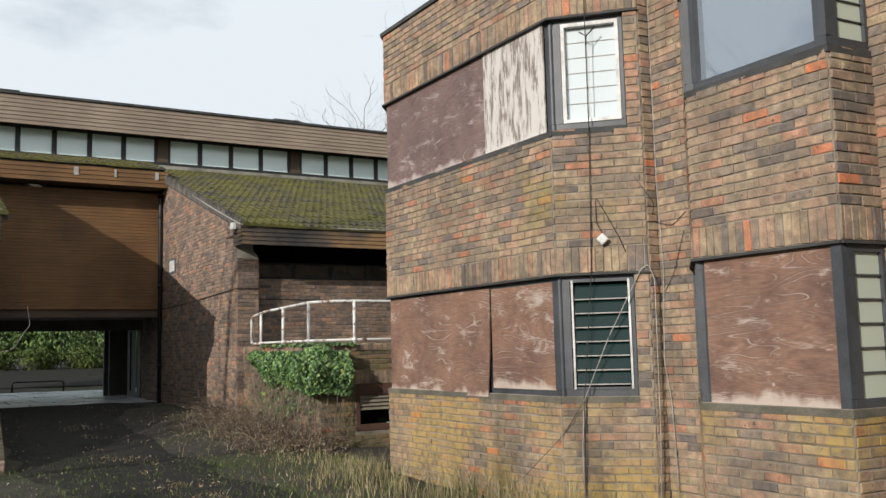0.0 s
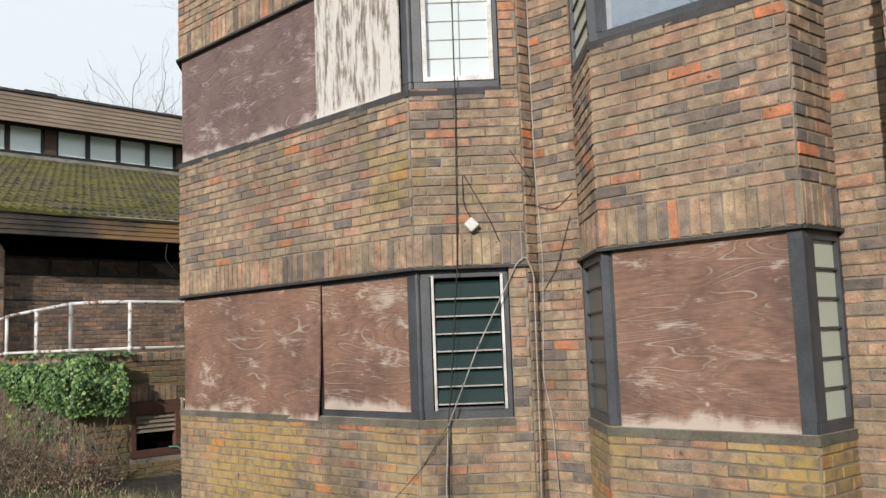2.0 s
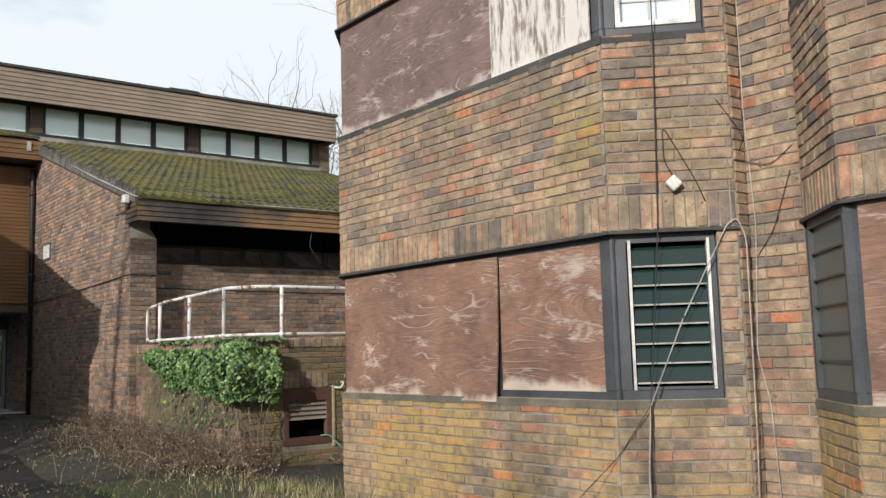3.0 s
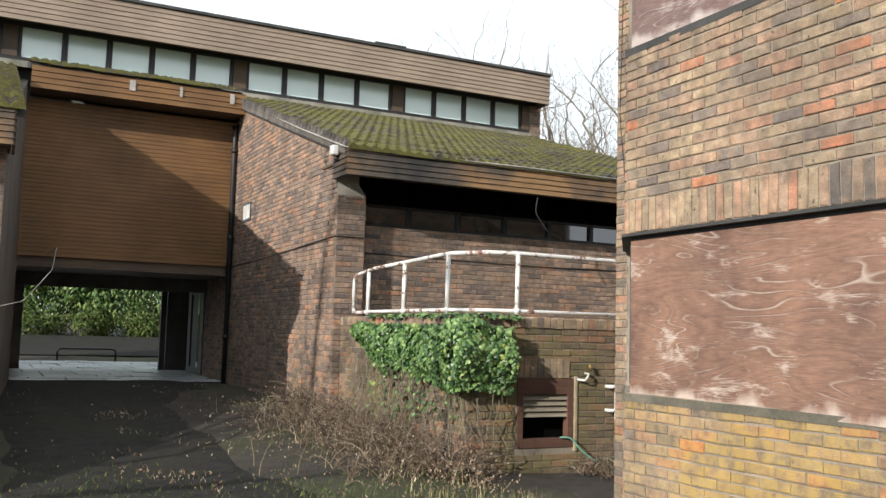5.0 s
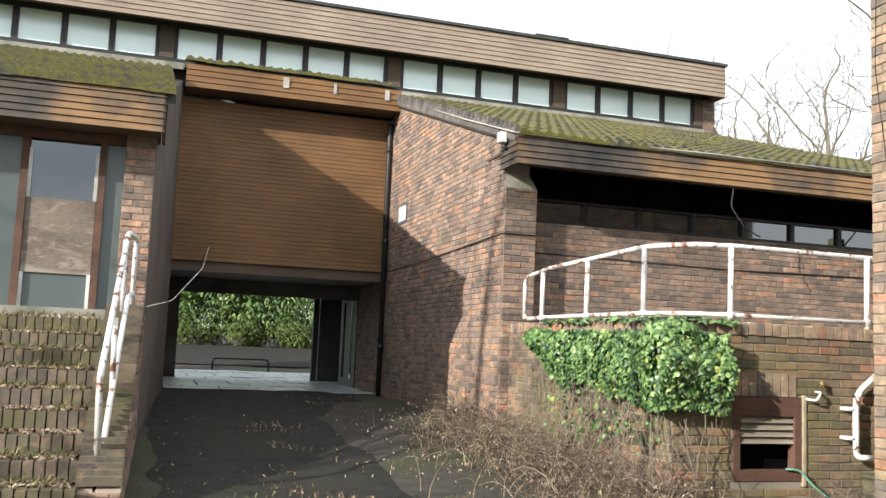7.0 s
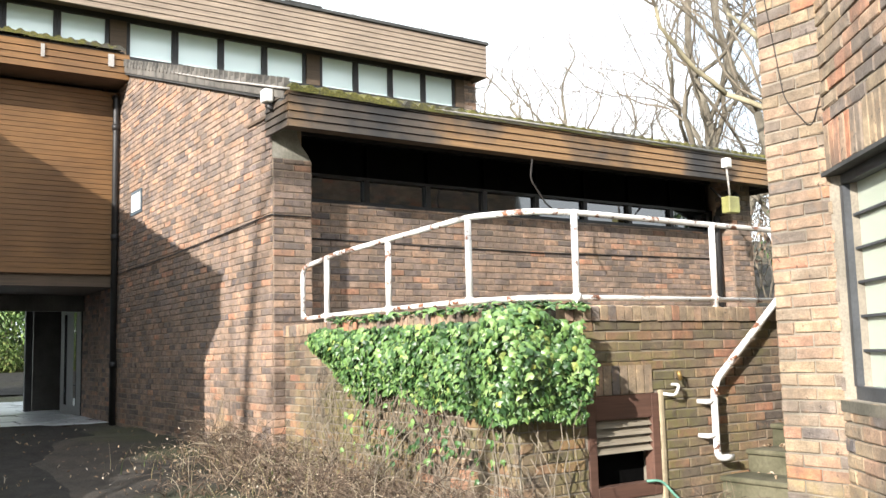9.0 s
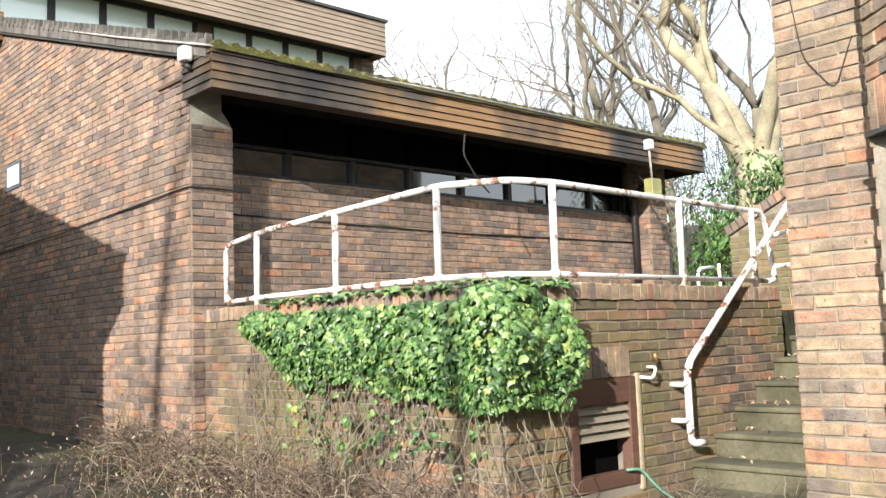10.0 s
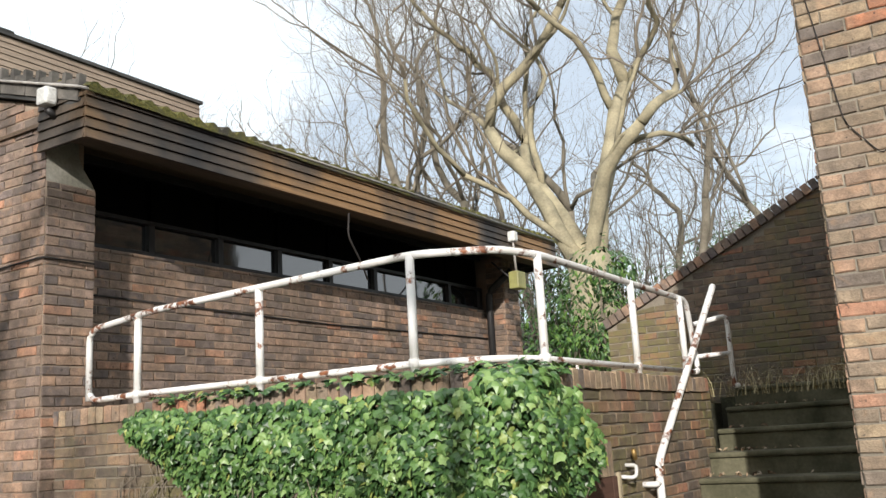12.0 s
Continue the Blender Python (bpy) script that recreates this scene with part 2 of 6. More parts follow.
PLY_RED = plywood("weathered_red_plywood", (0.125, 0.072, 0.057), (0.275, 0.155, 0.105), (0.54, 0.45, 0.38), 0.52, 0.64)
PLY_PURPLE = plywood("weathered_dark_plywood", (0.125, 0.08, 0.074), (0.215, 0.14, 0.122), (0.48, 0.41, 0.38), 0.53, 0.64)
PLY_PALE = plywood("bleached_plywood", (0.13, 0.095, 0.075), (0.30, 0.25, 0.21), (0.66, 0.62, 0.58), 0.40, 0.50, 0.8, (4, 11, 1.3), (1, 4.2, 0.8), (1, 3.4, 0.7))
OSB = plywood("chipboard", (0.10, 0.078, 0.06), (0.21, 0.165, 0.125), (0.32, 0.27, 0.22), 0.5, 0.6)


def glass_mat(name, tint=(0.9, 0.95, 0.93), rough=0.02, trans=1.0, body=(0.5, 0.5, 0.5)):
    m, n, l, b = material(name, rough)
    b.inputs["Base Color"].default_value = (*tint, 1) if trans > 0.5 else (*body, 1)
    b.inputs["Transmission Weight"].default_value = trans
    b.inputs["IOR"].default_value = 1.5
    b.inputs["Specular IOR Level"].default_value = 0.6
    vec = coords(n, l)
    bump(n, l, b, noisy(n, l, vec, 2.2, 2), 0.06, 0.02)
    return m


GLASS = glass_mat("clear_glass")
GLASS_GREEN = glass_mat("dark_green_louvre_glass", trans=0.0, body=(0.010, 0.026, 0.023), rough=0.08)
GLASS_DARK = glass_mat("dark_glass", trans=0.0, body=(0.012, 0.014, 0.017), rough=0.04)
GLASS_DARK.node_tree.nodes["Principled BSDF"].inputs["IOR"].default_value = 2.0
GLASS_MILK = glass_mat("obscured_glass", trans=0.0, body=(0.78, 0.93, 0.90), rough=0.12)
GLASS_MILK.node_tree.nodes["Principled BSDF"].inputs["IOR"].default_value = 1.9
GLASS_MIRROR = glass_mat("reflective_glass", trans=0.0, body=(0.11, 0.15, 0.20), rough=0.03)
GLASS_MIRROR.node_tree.nodes["Principled BSDF"].inputs["IOR"].default_value = 3.2
GLASS_CREAM = glass_mat("cream_obscured_glass", trans=0.0, body=(0.52, 0.57, 0.47), rough=0.22)
GLASS_WIRED = glass_mat("wired_glass", trans=0.0, body=(0.62, 0.68, 0.69), rough=0.06)
GLASS_WIRED.node_tree.nodes["Principled BSDF"].inputs["IOR"].default_value = 2.2
GLASS_GREY = glass_mat("grey_blind_glass", trans=0.0, body=(0.085, 0.105, 0.10), rough=0.35)


def roof_mat():
    m, n, l, b = material("mossy_roof_tile", 0.95)
    vec = coords(n, l)
    big, mid, fine = noisy(n, l, vec, 1.1, 6, 0.65), noisy(n, l, vec, 9, 5), noisy(n, l, vec, 60, 4)
    isl = n.new("ShaderNodeNewGeometry").outputs["Random Per Island"]
    tile = mix(n, l, 0.6, (0.052, 0.047, 0.043), ramp(n, l, isl, [(0.0, grey(0.6)), (1.0, grey(1.5))]), "MULTIPLY")
    moss = ramp(n, l, fine, [(0.3, (0.05, 0.055, 0.012)), (0.7, (0.17, 0.15, 0.035))])
    cover = ramp(n, l, mix(n, l, 0.5, big, mid), [(0.42, grey(0.1)), (0.54, grey(1.0))])
    l.new(mix(n, l, cover, tile, moss), b.inputs["Base Color"])
    bump(n, l, b, mix(n, l, 0.5, mid, fine), 0.9, 0.03)
    return m


ROOF = roof_mat()


def ground_mat():
    m, n, l, b = material("leaf_strewn_ground", 0.97)
    vec = coords(n, l)
    big, mid, fine = noisy(n, l, vec, 0.45, 6, 0.6), noisy(n, l, vec, 5, 6), noisy(n, l, vec, 70, 5)
    soil = ramp(n, l, mid, [(0.3, (0.020, 0.017, 0.014)), (0.7, (0.060, 0.048, 0.036))])
    grass = ramp(n, l, fine, [(0.3, (0.022, 0.027, 0.010)), (0.7, (0.075, 0.078, 0.03))])
    col = mix(n, l, ramp(n, l, big, [(0.46, grey(0.0)), (0.58, grey(0.8))]), soil, grass)
    l.new(mix(n, l, 0.5, col, ramp(n, l, fine, [(0.3, grey(0.5)), (0.7, grey(1.3))]), "MULTIPLY"), b.inputs["Base Color"])
    bump(n, l, b, mix(n, l, 0.5, mid, fine), 0.8, 0.03)
    return m


GROUND = ground_mat()


def tarmac_mat():
    m, n, l, b = material("mossy_tarmac", 0.93)
    b.inputs["Specular IOR Level"].default_value = 0.2
    vec = coords(n, l)
    big, mid, fine = noisy(n, l, vec, 0.9, 6, 0.65), noisy(n, l, vec, 6, 6, 0.6), noisy(n, l, vec, 95, 4)
    col = ramp(n, l, mid, [(0.3, (0.015, 0.014, 0.013)), (0.7, (0.036, 0.034, 0.031))])
    soil = ramp(n, l, fine, [(0.3, (0.016, 0.016, 0.012)), (0.7, (0.042, 0.039, 0.028))])
    col = mix(n, l, ramp(n, l, mix(n, l, 0.35, big, mid), [(0.47, grey(0.0)), (0.60, grey(0.9))]), col, soil)
    l.new(mix(n, l, 0.6, col, ramp(n, l, fine, [(0.3, grey(0.5)), (0.7, grey(1.4))]), "MULTIPLY"), b.inputs["Base Color"])
    bump(n, l, b, mix(n, l, 0.5, mid, fine), 0.8, 0.012)
    return m


TARMAC = tarmac_mat()
# blue-white base carries the sky's reflection on the wet slabs
PAVING = stained("wet_sky_sheen_paving", (0.64, 0.67, 0.69), (0.46, 0.48, 0.50), 0.28, 2.0, 30, 0.15)


def leafy(name, stops, rough=0.45, gloss=0.5):
    m, n, l, b = material(name, rough)
    isl = n.new("ShaderNodeNewGeometry").outputs["Random Per Island"]
    l.new(ramp(n, l, isl, stops), b.inputs["Base Color"])
    b.inputs["Specular IOR Level"].default_value = gloss
    b.inputs["Subsurface Weight"].default_value = 0.0
    return m


IVY = leafy("ivy_leaf", [(0.0, (0.018, 0.05, 0.014)), (0.4, (0.05, 0.113, 0.030)), (0.75, (0.12, 0.215, 0.058)), (0.95, (0.21, 0.31, 0.105)), (1.0, (0.26, 0.28, 0.06))], 0.42, 0.5)
LAUREL = leafy("laurel_leaf", [(0.0, (0.02, 0.055, 0.012)), (0.6, (0.055, 0.13, 0.025)), (1.0, (0.13, 0.22, 0.045))])
HEDGE = leafy("hedge_leaf", [(0.0, (0.03, 0.065, 0.015)), (0.5, (0.085, 0.16, 0.035)), (1.0, (0.20, 0.27, 0.07))])
BRAMBLE = leafy("dead_bramble", [(0.0, (0.05, 0.037, 0.03)), (0.45, (0.135, 0.098, 0.074)), (0.85, (0.235, 0.18, 0.13)), (1.0, (0.42, 0.36, 0.27))], 0.9, 0.1)
STRAW = leafy("dry_grass", [(0.0, (0.17, 0.135, 0.065)), (0.5, (0.35, 0.29, 0.15)), (1.0, (0.52, 0.45, 0.28))], 0.8, 0.2)
GREEN_GRASS = leafy("green_grass", [(0.0, (0.035, 0.058, 0.014)), (0.6, (0.08, 0.125, 0.028)), (1.0, (0.17, 0.18, 0.06))], 0.7, 0.2)
LITTER = leafy("fallen_leaf", [(0.0, (0.07, 0.045, 0.03)), (0.4, (0.18, 0.12, 0.075)), (0.8, (0.33, 0.25, 0.165)), (1.0, (0.50, 0.44, 0.35))], 0.85, 0.2)
BARK = stained("pale_bark", (0.40, 0.35, 0.23), (0.17, 0.15, 0.10), 0.95, 2.5, 30, 0.8)
BARK_GREY = stained("grey_bark", (0.24, 0.21, 0.16), (0.11, 0.095, 0.07), 0.95, 2.5, 30, 0.8)
TWIG = stained("twig_bark", (0.22, 0.185, 0.14), (0.12, 0.10, 0.075), 0.95, 2.5, 30, 0.4)


# ---- building helpers ----
class Geo:
    """Collects faces for one mesh."""

    def __init__(self):
        self.v, self.f = [], []

    def poly(self, pts):
        k = len(self.v)
        self.v += [tuple(p) for p in pts]
        self.f.append(tuple(range(k, k + len(pts))))

    def hexa(self, c):
        """A box from eight corners: four below, four above, both anticlockwise from above."""
        k = len(self.v)
        self.v += [tuple(p) for p in c]
        for q in ((3, 2, 1, 0), (4, 5, 6, 7), (0, 1, 5, 4), (1, 2, 6, 5), (2, 3, 7, 6), (3, 0, 4, 7)):
            self.f.append(tuple(k + i for i in q))

    def box(self, x0, x1, y0, y1, z0, z1):
        self.hexa([(x0, y0, z0), (x1, y0, z0), (x1, y1, z0), (x0, y1, z0), (x0, y0, z1), (x1, y0, z1), (x1, y1, z1), (x0, y1, z1)])

    def along(self, a, b, s0, s1, d0, d1, z0, z1):
        """A box on the plan line a-b: from s0 to s1 along it, d0 to d1 towards its outer side, z0 to z1."""
        u = (Vector(b) - Vector(a)).normalized()
        o = Vector((u.y, -u.x))
        p = [Vector(a) + u * s + o * d for s, d in ((s0, d0), (s1, d0), (s1, d1), (s0, d1))]
        if (d1 - d0) > 0:
            p = p[::-1]
        self.hexa([(q.x, q.y, z0) for q in p] + [(q.x, q.y, z1) for q in p])

    def tube(self, pts, r, sides=8, r_end=None):
        pts = [Vector(p) for p in pts]
        k0, n = len(self.v), len(pts)
        for i, p in enumerate(pts):
            d = (pts[min(i + 1, n - 1)] - pts[max(i - 1, 0)]).normalized()
            side = d.cross(Vector((0, 0, 1)) if abs(d.z) < 0.9 else Vector((1, 0, 0))).normalized()
            up = side.cross(d)
            rr = r if r_end is None else r + (r_end - r) * i / max(1, n - 1)
            for j in range(sides):
                a = 2 * math.pi * j / sides
                self.v.append(tuple(p + side * rr * math.cos(a) + up * rr * math.sin(a)))
        for i in range(n - 1):
            for j in range(sides):
                a, b = k0 + i * sides + j, k0 + i * sides + (j + 1) % sides
                self.f.append((a, b, b + sides, a + sides))
        self.f.append(tuple(k0 + j for j in range(sides))[::-1])
        self.f.append(tuple(k0 + (n - 1) * sides + j for j in range(sides)))

    def mesh(self, name, mat, smooth=False):
        me = bpy.data.meshes.new(name)
        me.from_pydata(self.v, [], self.f)
        me.materials.append(mat)
        if smooth:
            me.polygons.foreach_set("use_smooth", [True] * len(me.polygons))
        me.update()
        return me

    def ob(self, name, mat, parent=None, label="", smooth=False, bevel=0.0):
        me = self.mesh(name, mat, smooth)
        if bevel:
            bm = bmesh.new()
            bm.from_mesh(me)
            bmesh.ops.remove_doubles(bm, verts=bm.verts, dist=1e-5)
            bmesh.ops.bevel(bm, geom=list(bm.edges), offset=bevel, segments=2, profile=0.5, affect="EDGES", clamp_overlap=True)
            bm.to_mesh(me)
            bm.free()
        o = new(name, me)
        if parent:
            o.parent = parent
        if label:
            tagged(o, label=label)
        return o


def thing(name, label, category, group="", kind=""):
    return tagged(new(name), label, category, group, kind)


def bend(pts, r=0.08, steps=5):
    """A polyline with rounded corners."""
    pts = [Vector(p) for p in pts]
    out = [pts[0]]
    for i in range(1, len(pts) - 1):
        a, b, c = pts[i - 1], pts[i], pts[i + 1]
        d1, d2 = (a - b), (c - b)
        k = min(r, d1.length * 0.45, d2.length * 0.45)
        p, q = b + d1.normalized() * k, b + d2.normalized() * k
        for s in range(steps + 1):
            t = s / steps
            out.append(p * (1 - t) ** 2 + b * 2 * t * (1 - t) + q * t ** 2)
    out.append(pts[-1])
    return out


COURSE, BRICK_L, JOINT = 0.0685, 0.215, 0.010
SINGLE = {}
CHIP = random.Random(5)  # uneven brick edges


def single_brick(kind, ln, ht):
    """One shared brick mesh, chamfered at its face; local x along the wall, -y outwards."""
    key = (kind, round(ln, 2), round(ht, 2), CHIP.randrange(4))
    if key not in SINGLE:
        g = Geo()
        brick_faces(g, Vector((0, 0, 0)), Vector((1, 0, 0)), Vector((0, -1, 0)), 0, ln, 0, ht, ht, 0.0105)
        SINGLE[key] = g.mesh("brick", BRICK[kind][0])
    return SINGLE[key]


def brick_faces(g, o, u, out, s0, s1, z0, za, zb, proud):
    c, k = 0.005, len(g.v)
    up = Vector((0, 0, 1))
    for d, e in ((-0.012, 0.0), (proud - 0.004, 0.0), (proud, c)):
        for s, z in ((s0 + e, z0 + e), (s1 - e, z0 + e), (s1 - e, zb - e), (s0 + e, za - e)):
            j = 0.0 if d < 0 else 0.0042
            g.v.append(tuple(o + u * (s + CHIP.uniform(-j, j)) + up * (z + CHIP.uniform(-j, j)) + out * (d + CHIP.uniform(-j, j) * 0.4)))
    for b in (0, 4):
        for i in range(4):
            j = (i + 1) % 4
            g.f.append((k + b + i, k + b + j, k + b + 4 + j, k + b + 4 + i))
    g.f.append((k + 8, k + 9, k + 10, k + 11))


class BrickWall:
    """A brick wall of several plane faces: a body of mortar, bricks on it piece by piece."""

    def __init__(self, name, kind, label, picked=None):
        self.kind, self.picked, self.count = kind, picked, 0
        self.wall = thing(name, label, "wall", kind="structure")
        self.body, self.bricks, self.singles = Geo(), Geo(), []

    def face(self, a, b, z0, z1, soldiers=(), holes=(), top=None, thick=0.22, joint_shift=0.0, body=True, quoin=0.0):
        """a, b: plan ends, the outside on the right hand going from a to b. soldiers: (z0, z1) of upright courses.
        holes: (s0, s1, z0, z1). top(s): a sloping top."""
        a, b = Vector(a), Vector(b)
        ln = (b - a).length
        u2 = (b - a).normalized()
        u, out, o = Vector((u2.x, u2.y, 0)), Vector((u2.y, -u2.x, 0)), Vector((a.x, a.y, 0))
        lid = top or (lambda s: z1)
        if body:
            cuts = sorted({0.0, ln, *[h[0] for h in holes], *[h[1] for h in holes]})
            for p, q in zip(cuts, cuts[1:]):
                mid, spans = (p + q) / 2, [(z0, None)]
                for h in sorted(holes, key=lambda h: h[2]):
                    if h[0] < mid < h[1]:
                        spans[-1] = (spans[-1][0], h[2])
                        spans.append((h[3], None))
                for lo, hi in spans:
                    ha, hb = (hi, hi) if hi is not None else (lid(p), lid(q))
                    if min(ha, hb) - lo < 0.004:
                        continue
                    pa, qa = (p + 0.003 if p == 0.0 else p), (q - 0.003 if q == ln else q)
                    P = [o + u * pa, o + u * qa, o + u * qa - out * thick, o + u * pa - out * thick]
                    self.body.hexa([(v.x, v.y, lo) for v in P] + [(v.x, v.y, h) for v, h in zip(P, (ha, hb, hb, ha))])
        rnd = random.Random(int(a.x * 977 + a.y * 131 + z0 * 17) & 0xFFFF)
        rows, z, i = [], z0, 0
        while z < (max(lid(0), lid(ln)) - 0.02):
            hit = next((s for s in soldiers if abs(s[0] - z) < 0.04), None)
            if hit:
                rows.append((hit[0], hit[1], True, i))
                z = hit[1]
            else:
                nxt = min([s[0] for s in soldiers if s[0] > z + 0.04] or [99])
                top_z = z + COURSE
                if nxt - z < COURSE * 1.5:
                    top_z = nxt
                rows.append((z, min(top_z, max(lid(0), lid(ln))), False, i))
                z = top_z
            i += 1
        for za, zb, sold, i in rows:
            step = COURSE if sold else BRICK_L
            s = -(0.5 * step if i % 2 and not sold else 0.0) - joint_shift % step
            while s < ln - 0.004:
                p, q = max(s, 0.0) + JOINT / 2, min(s + step, ln) - JOINT / 2
                s += step
                if q - p < 0.02:
                    continue
                mid = (p + q) / 2
                for h in holes:
                    if za + 0.01 < h[3] and zb - 0.01 > h[2]:
                        if p >= h[0] - 0.01 and q <= h[1] + 0.01:
                            p = q
                        elif p < h[0] < q:
                            q = h[0] - 0.004
                        elif p < h[1] < q:
                            p = h[1] + 0.004
                if q - p < 0.02:
                    continue
                tp, tq = min(zb - JOINT / 2, lid(p) - 0.004), min(zb - JOINT / 2, lid(q) - 0.004)
                lo = za + JOINT / 2
                if min(tp, tq) - lo < 0.015:
                    continue
                w = o + u * mid
                whole = abs(tp - tq) < 0.002 and abs(tp - zb + JOINT / 2) < 0.002
                if self.picked and whole and self.count < 300 and self.picked(w.x, w.y, lo):
                    self.count += 1
                    dz = rnd.uniform(-0.002, 0.002)
                    self.singles.append((o + u * p + out * rnd.uniform(-0.003, 0.002) + Vector((0, 0, lo + dz)), math.atan2(u.y, u.x) + rnd.uniform(-0.006, 0.006), q - p, tp - lo))
                else:
                    brick_faces(self.bricks, o, u, out, p + rnd.uniform(-0.002, 0.002), q + rnd.uniform(-0.002, 0.002), lo + rnd.uniform(-0.0015, 0.0015), tp, tq, rnd.uniform(0.007, 0.013))

    def done(self):
        self.body.ob("wall_body", MORTAR_WING if self.kind == "wing" else MORTAR, self.wall)
        if self.bricks.f:
            tagged(self.bricks.ob("bricks", BRICK[self.kind][1], self.wall), kind="stuff")
        return self.wall


ALL_WALLS = []


def walls_finish():
    for w in ALL_WALLS:
        w.done()
    for w in ALL_WALLS:
        for at, turn, ln, ht in w.singles:
            o = new("brick", single_brick(w.kind, ln, ht))
            o.parent = w.wall
            o.matrix_basis = Matrix.LocRotScale(at, Euler((0, 0, turn)), Vector((1, 1, 1)))


def brick_wall(name, kind, label, picked=None):
    w = BrickWall(name, kind, label, picked)
    ALL_WALLS.append(w)
    return w


def smooth01(t):
    t = max(0.0, min(1.0, t))
    return t * t * (3 - 2 * t)


def ground_z(x, y):
    """The lie of the land: rising gently to the passage, a wooded bank to the north-east."""
    z = 0.08 + 0.06 * smooth01(y / 11.0) + 0.38 * smooth01((y - 11.5) / 9.5)
    z += 0.07 * smooth01((x - 2.9) / 2.0) * smooth01((y - 6) / 5) * (1 - smooth01((y - 19) / 2)) * (1 - smooth01((x - 5.1) / 0.7))
    z += 1.1 * smooth01((x - 11.5) / 2.5) * smooth01((y - 9) / 5) + 4.2 * smooth01((x - 14) / 24.0) * smooth01((y - 4) / 10)
    z += 0.62 * smooth01((y - 31.4) / 7.0) + 0.4 * smooth01((y - 39) / 12.0)
    return z


# ---- ground ----
def build_ground():
    xs = sorted({round(v, 3) for v in [*np.linspace(-8, 16, 97), *np.linspace(16, 60, 30), *np.linspace(-60, -8, 20), -900, -300, -120, 120, 300, 900]})
    ys = sorted({round(v, 3) for v in [*np.linspace(-4, 26, 121), *np.linspace(26, 70, 30), *np.linspace(-60, -4, 20), -900, -300, -120, 120, 300, 900]})
    g = Geo()
    for y in ys:
        for x in xs:
            near = abs(x) < 40 and abs(y) < 60
            lump = 0.035 * noise.noise(Vector((x * 1.3, y * 1.3, 0))) + 0.02 * noise.noise(Vector((x * 4, y * 4, 3))) if near else 0
            if 2.1 < x < 3.9 and y > -2:
                lump *= 0.3
            g.v.append((x, y, ground_z(x, y) + lump))
    w = len(xs)
    for j in range(len(ys) - 1):
        for i in range(w - 1):
            g.f.append((j * w + i, j * w + i + 1, (j + 1) * w + i + 1, (j + 1) * w + i))
    tagged(g.ob("ground", GROUND, smooth=True), "leaf-strewn soil and thin grass", "ground", kind="structure")
    d = Geo()
    n = 60
    for j in range(n + 1):
        y = -6 + 27.88 * j / n
        left = 2.12 + 0.16 * noise.noise(Vector((y * 0.9, 1, 0))) + 0.3 * smooth01((4 - y) / 6) - 0.42 * smooth01((y - 10) / 2.5)
        right = 4.0 + 0.30 * noise.noise(Vector((y * 0.7, 7, 0))) + 1.25 * smooth01((y - 17) / 4)
        for i in range(9):
            x = left + (right - left) * i / 8
            edge = -0.03 if i in (0, 8) else 0.03
            d.v.append((x, y, ground_z(x, y) + edge + 0.012 * noise.noise(Vector((x * 2, y * 2, 5)))))
    for j in range(n):
        for i in range(8):
            d.f.append((j * 9 + i, j * 9 + i + 1, (j + 1) * 9 + i + 1, (j + 1) * 9 + i))
    tagged(d.ob("drive", TARMAC, smooth=True), "dark mossy tarmac drive strewn with leaves", "road", kind="structure")


build_ground()

# ---- main block: staggered brick bays along the walk ----
Z_SILL, Z_HEAD, Z_SILL2, Z_HEAD2, Z_TOP = 1.13, 2.19, 3.47, 4.50, 5.34
OUTLINE = [(6.40, 11.25), (6.40, 10.66), (6.05, 10.66), (5.42, 9.86), (5.42, 6.60), (5.97, 6.04), (6.10, 6.04), (6.10, 5.66), (5.60, 5.15),
           (5.60, 3.90), (6.02, 3.88), (6.02, 3.43), (5.60, 3.42), (5.60, 1.90), (5.76, 1.74), (5.76, -7.0)]
BAY_FACES = {2, 3, 4, 7, 8, 9, 11, 12, 13}
CH = 4  # where the louvred chamfer of the far bay begins


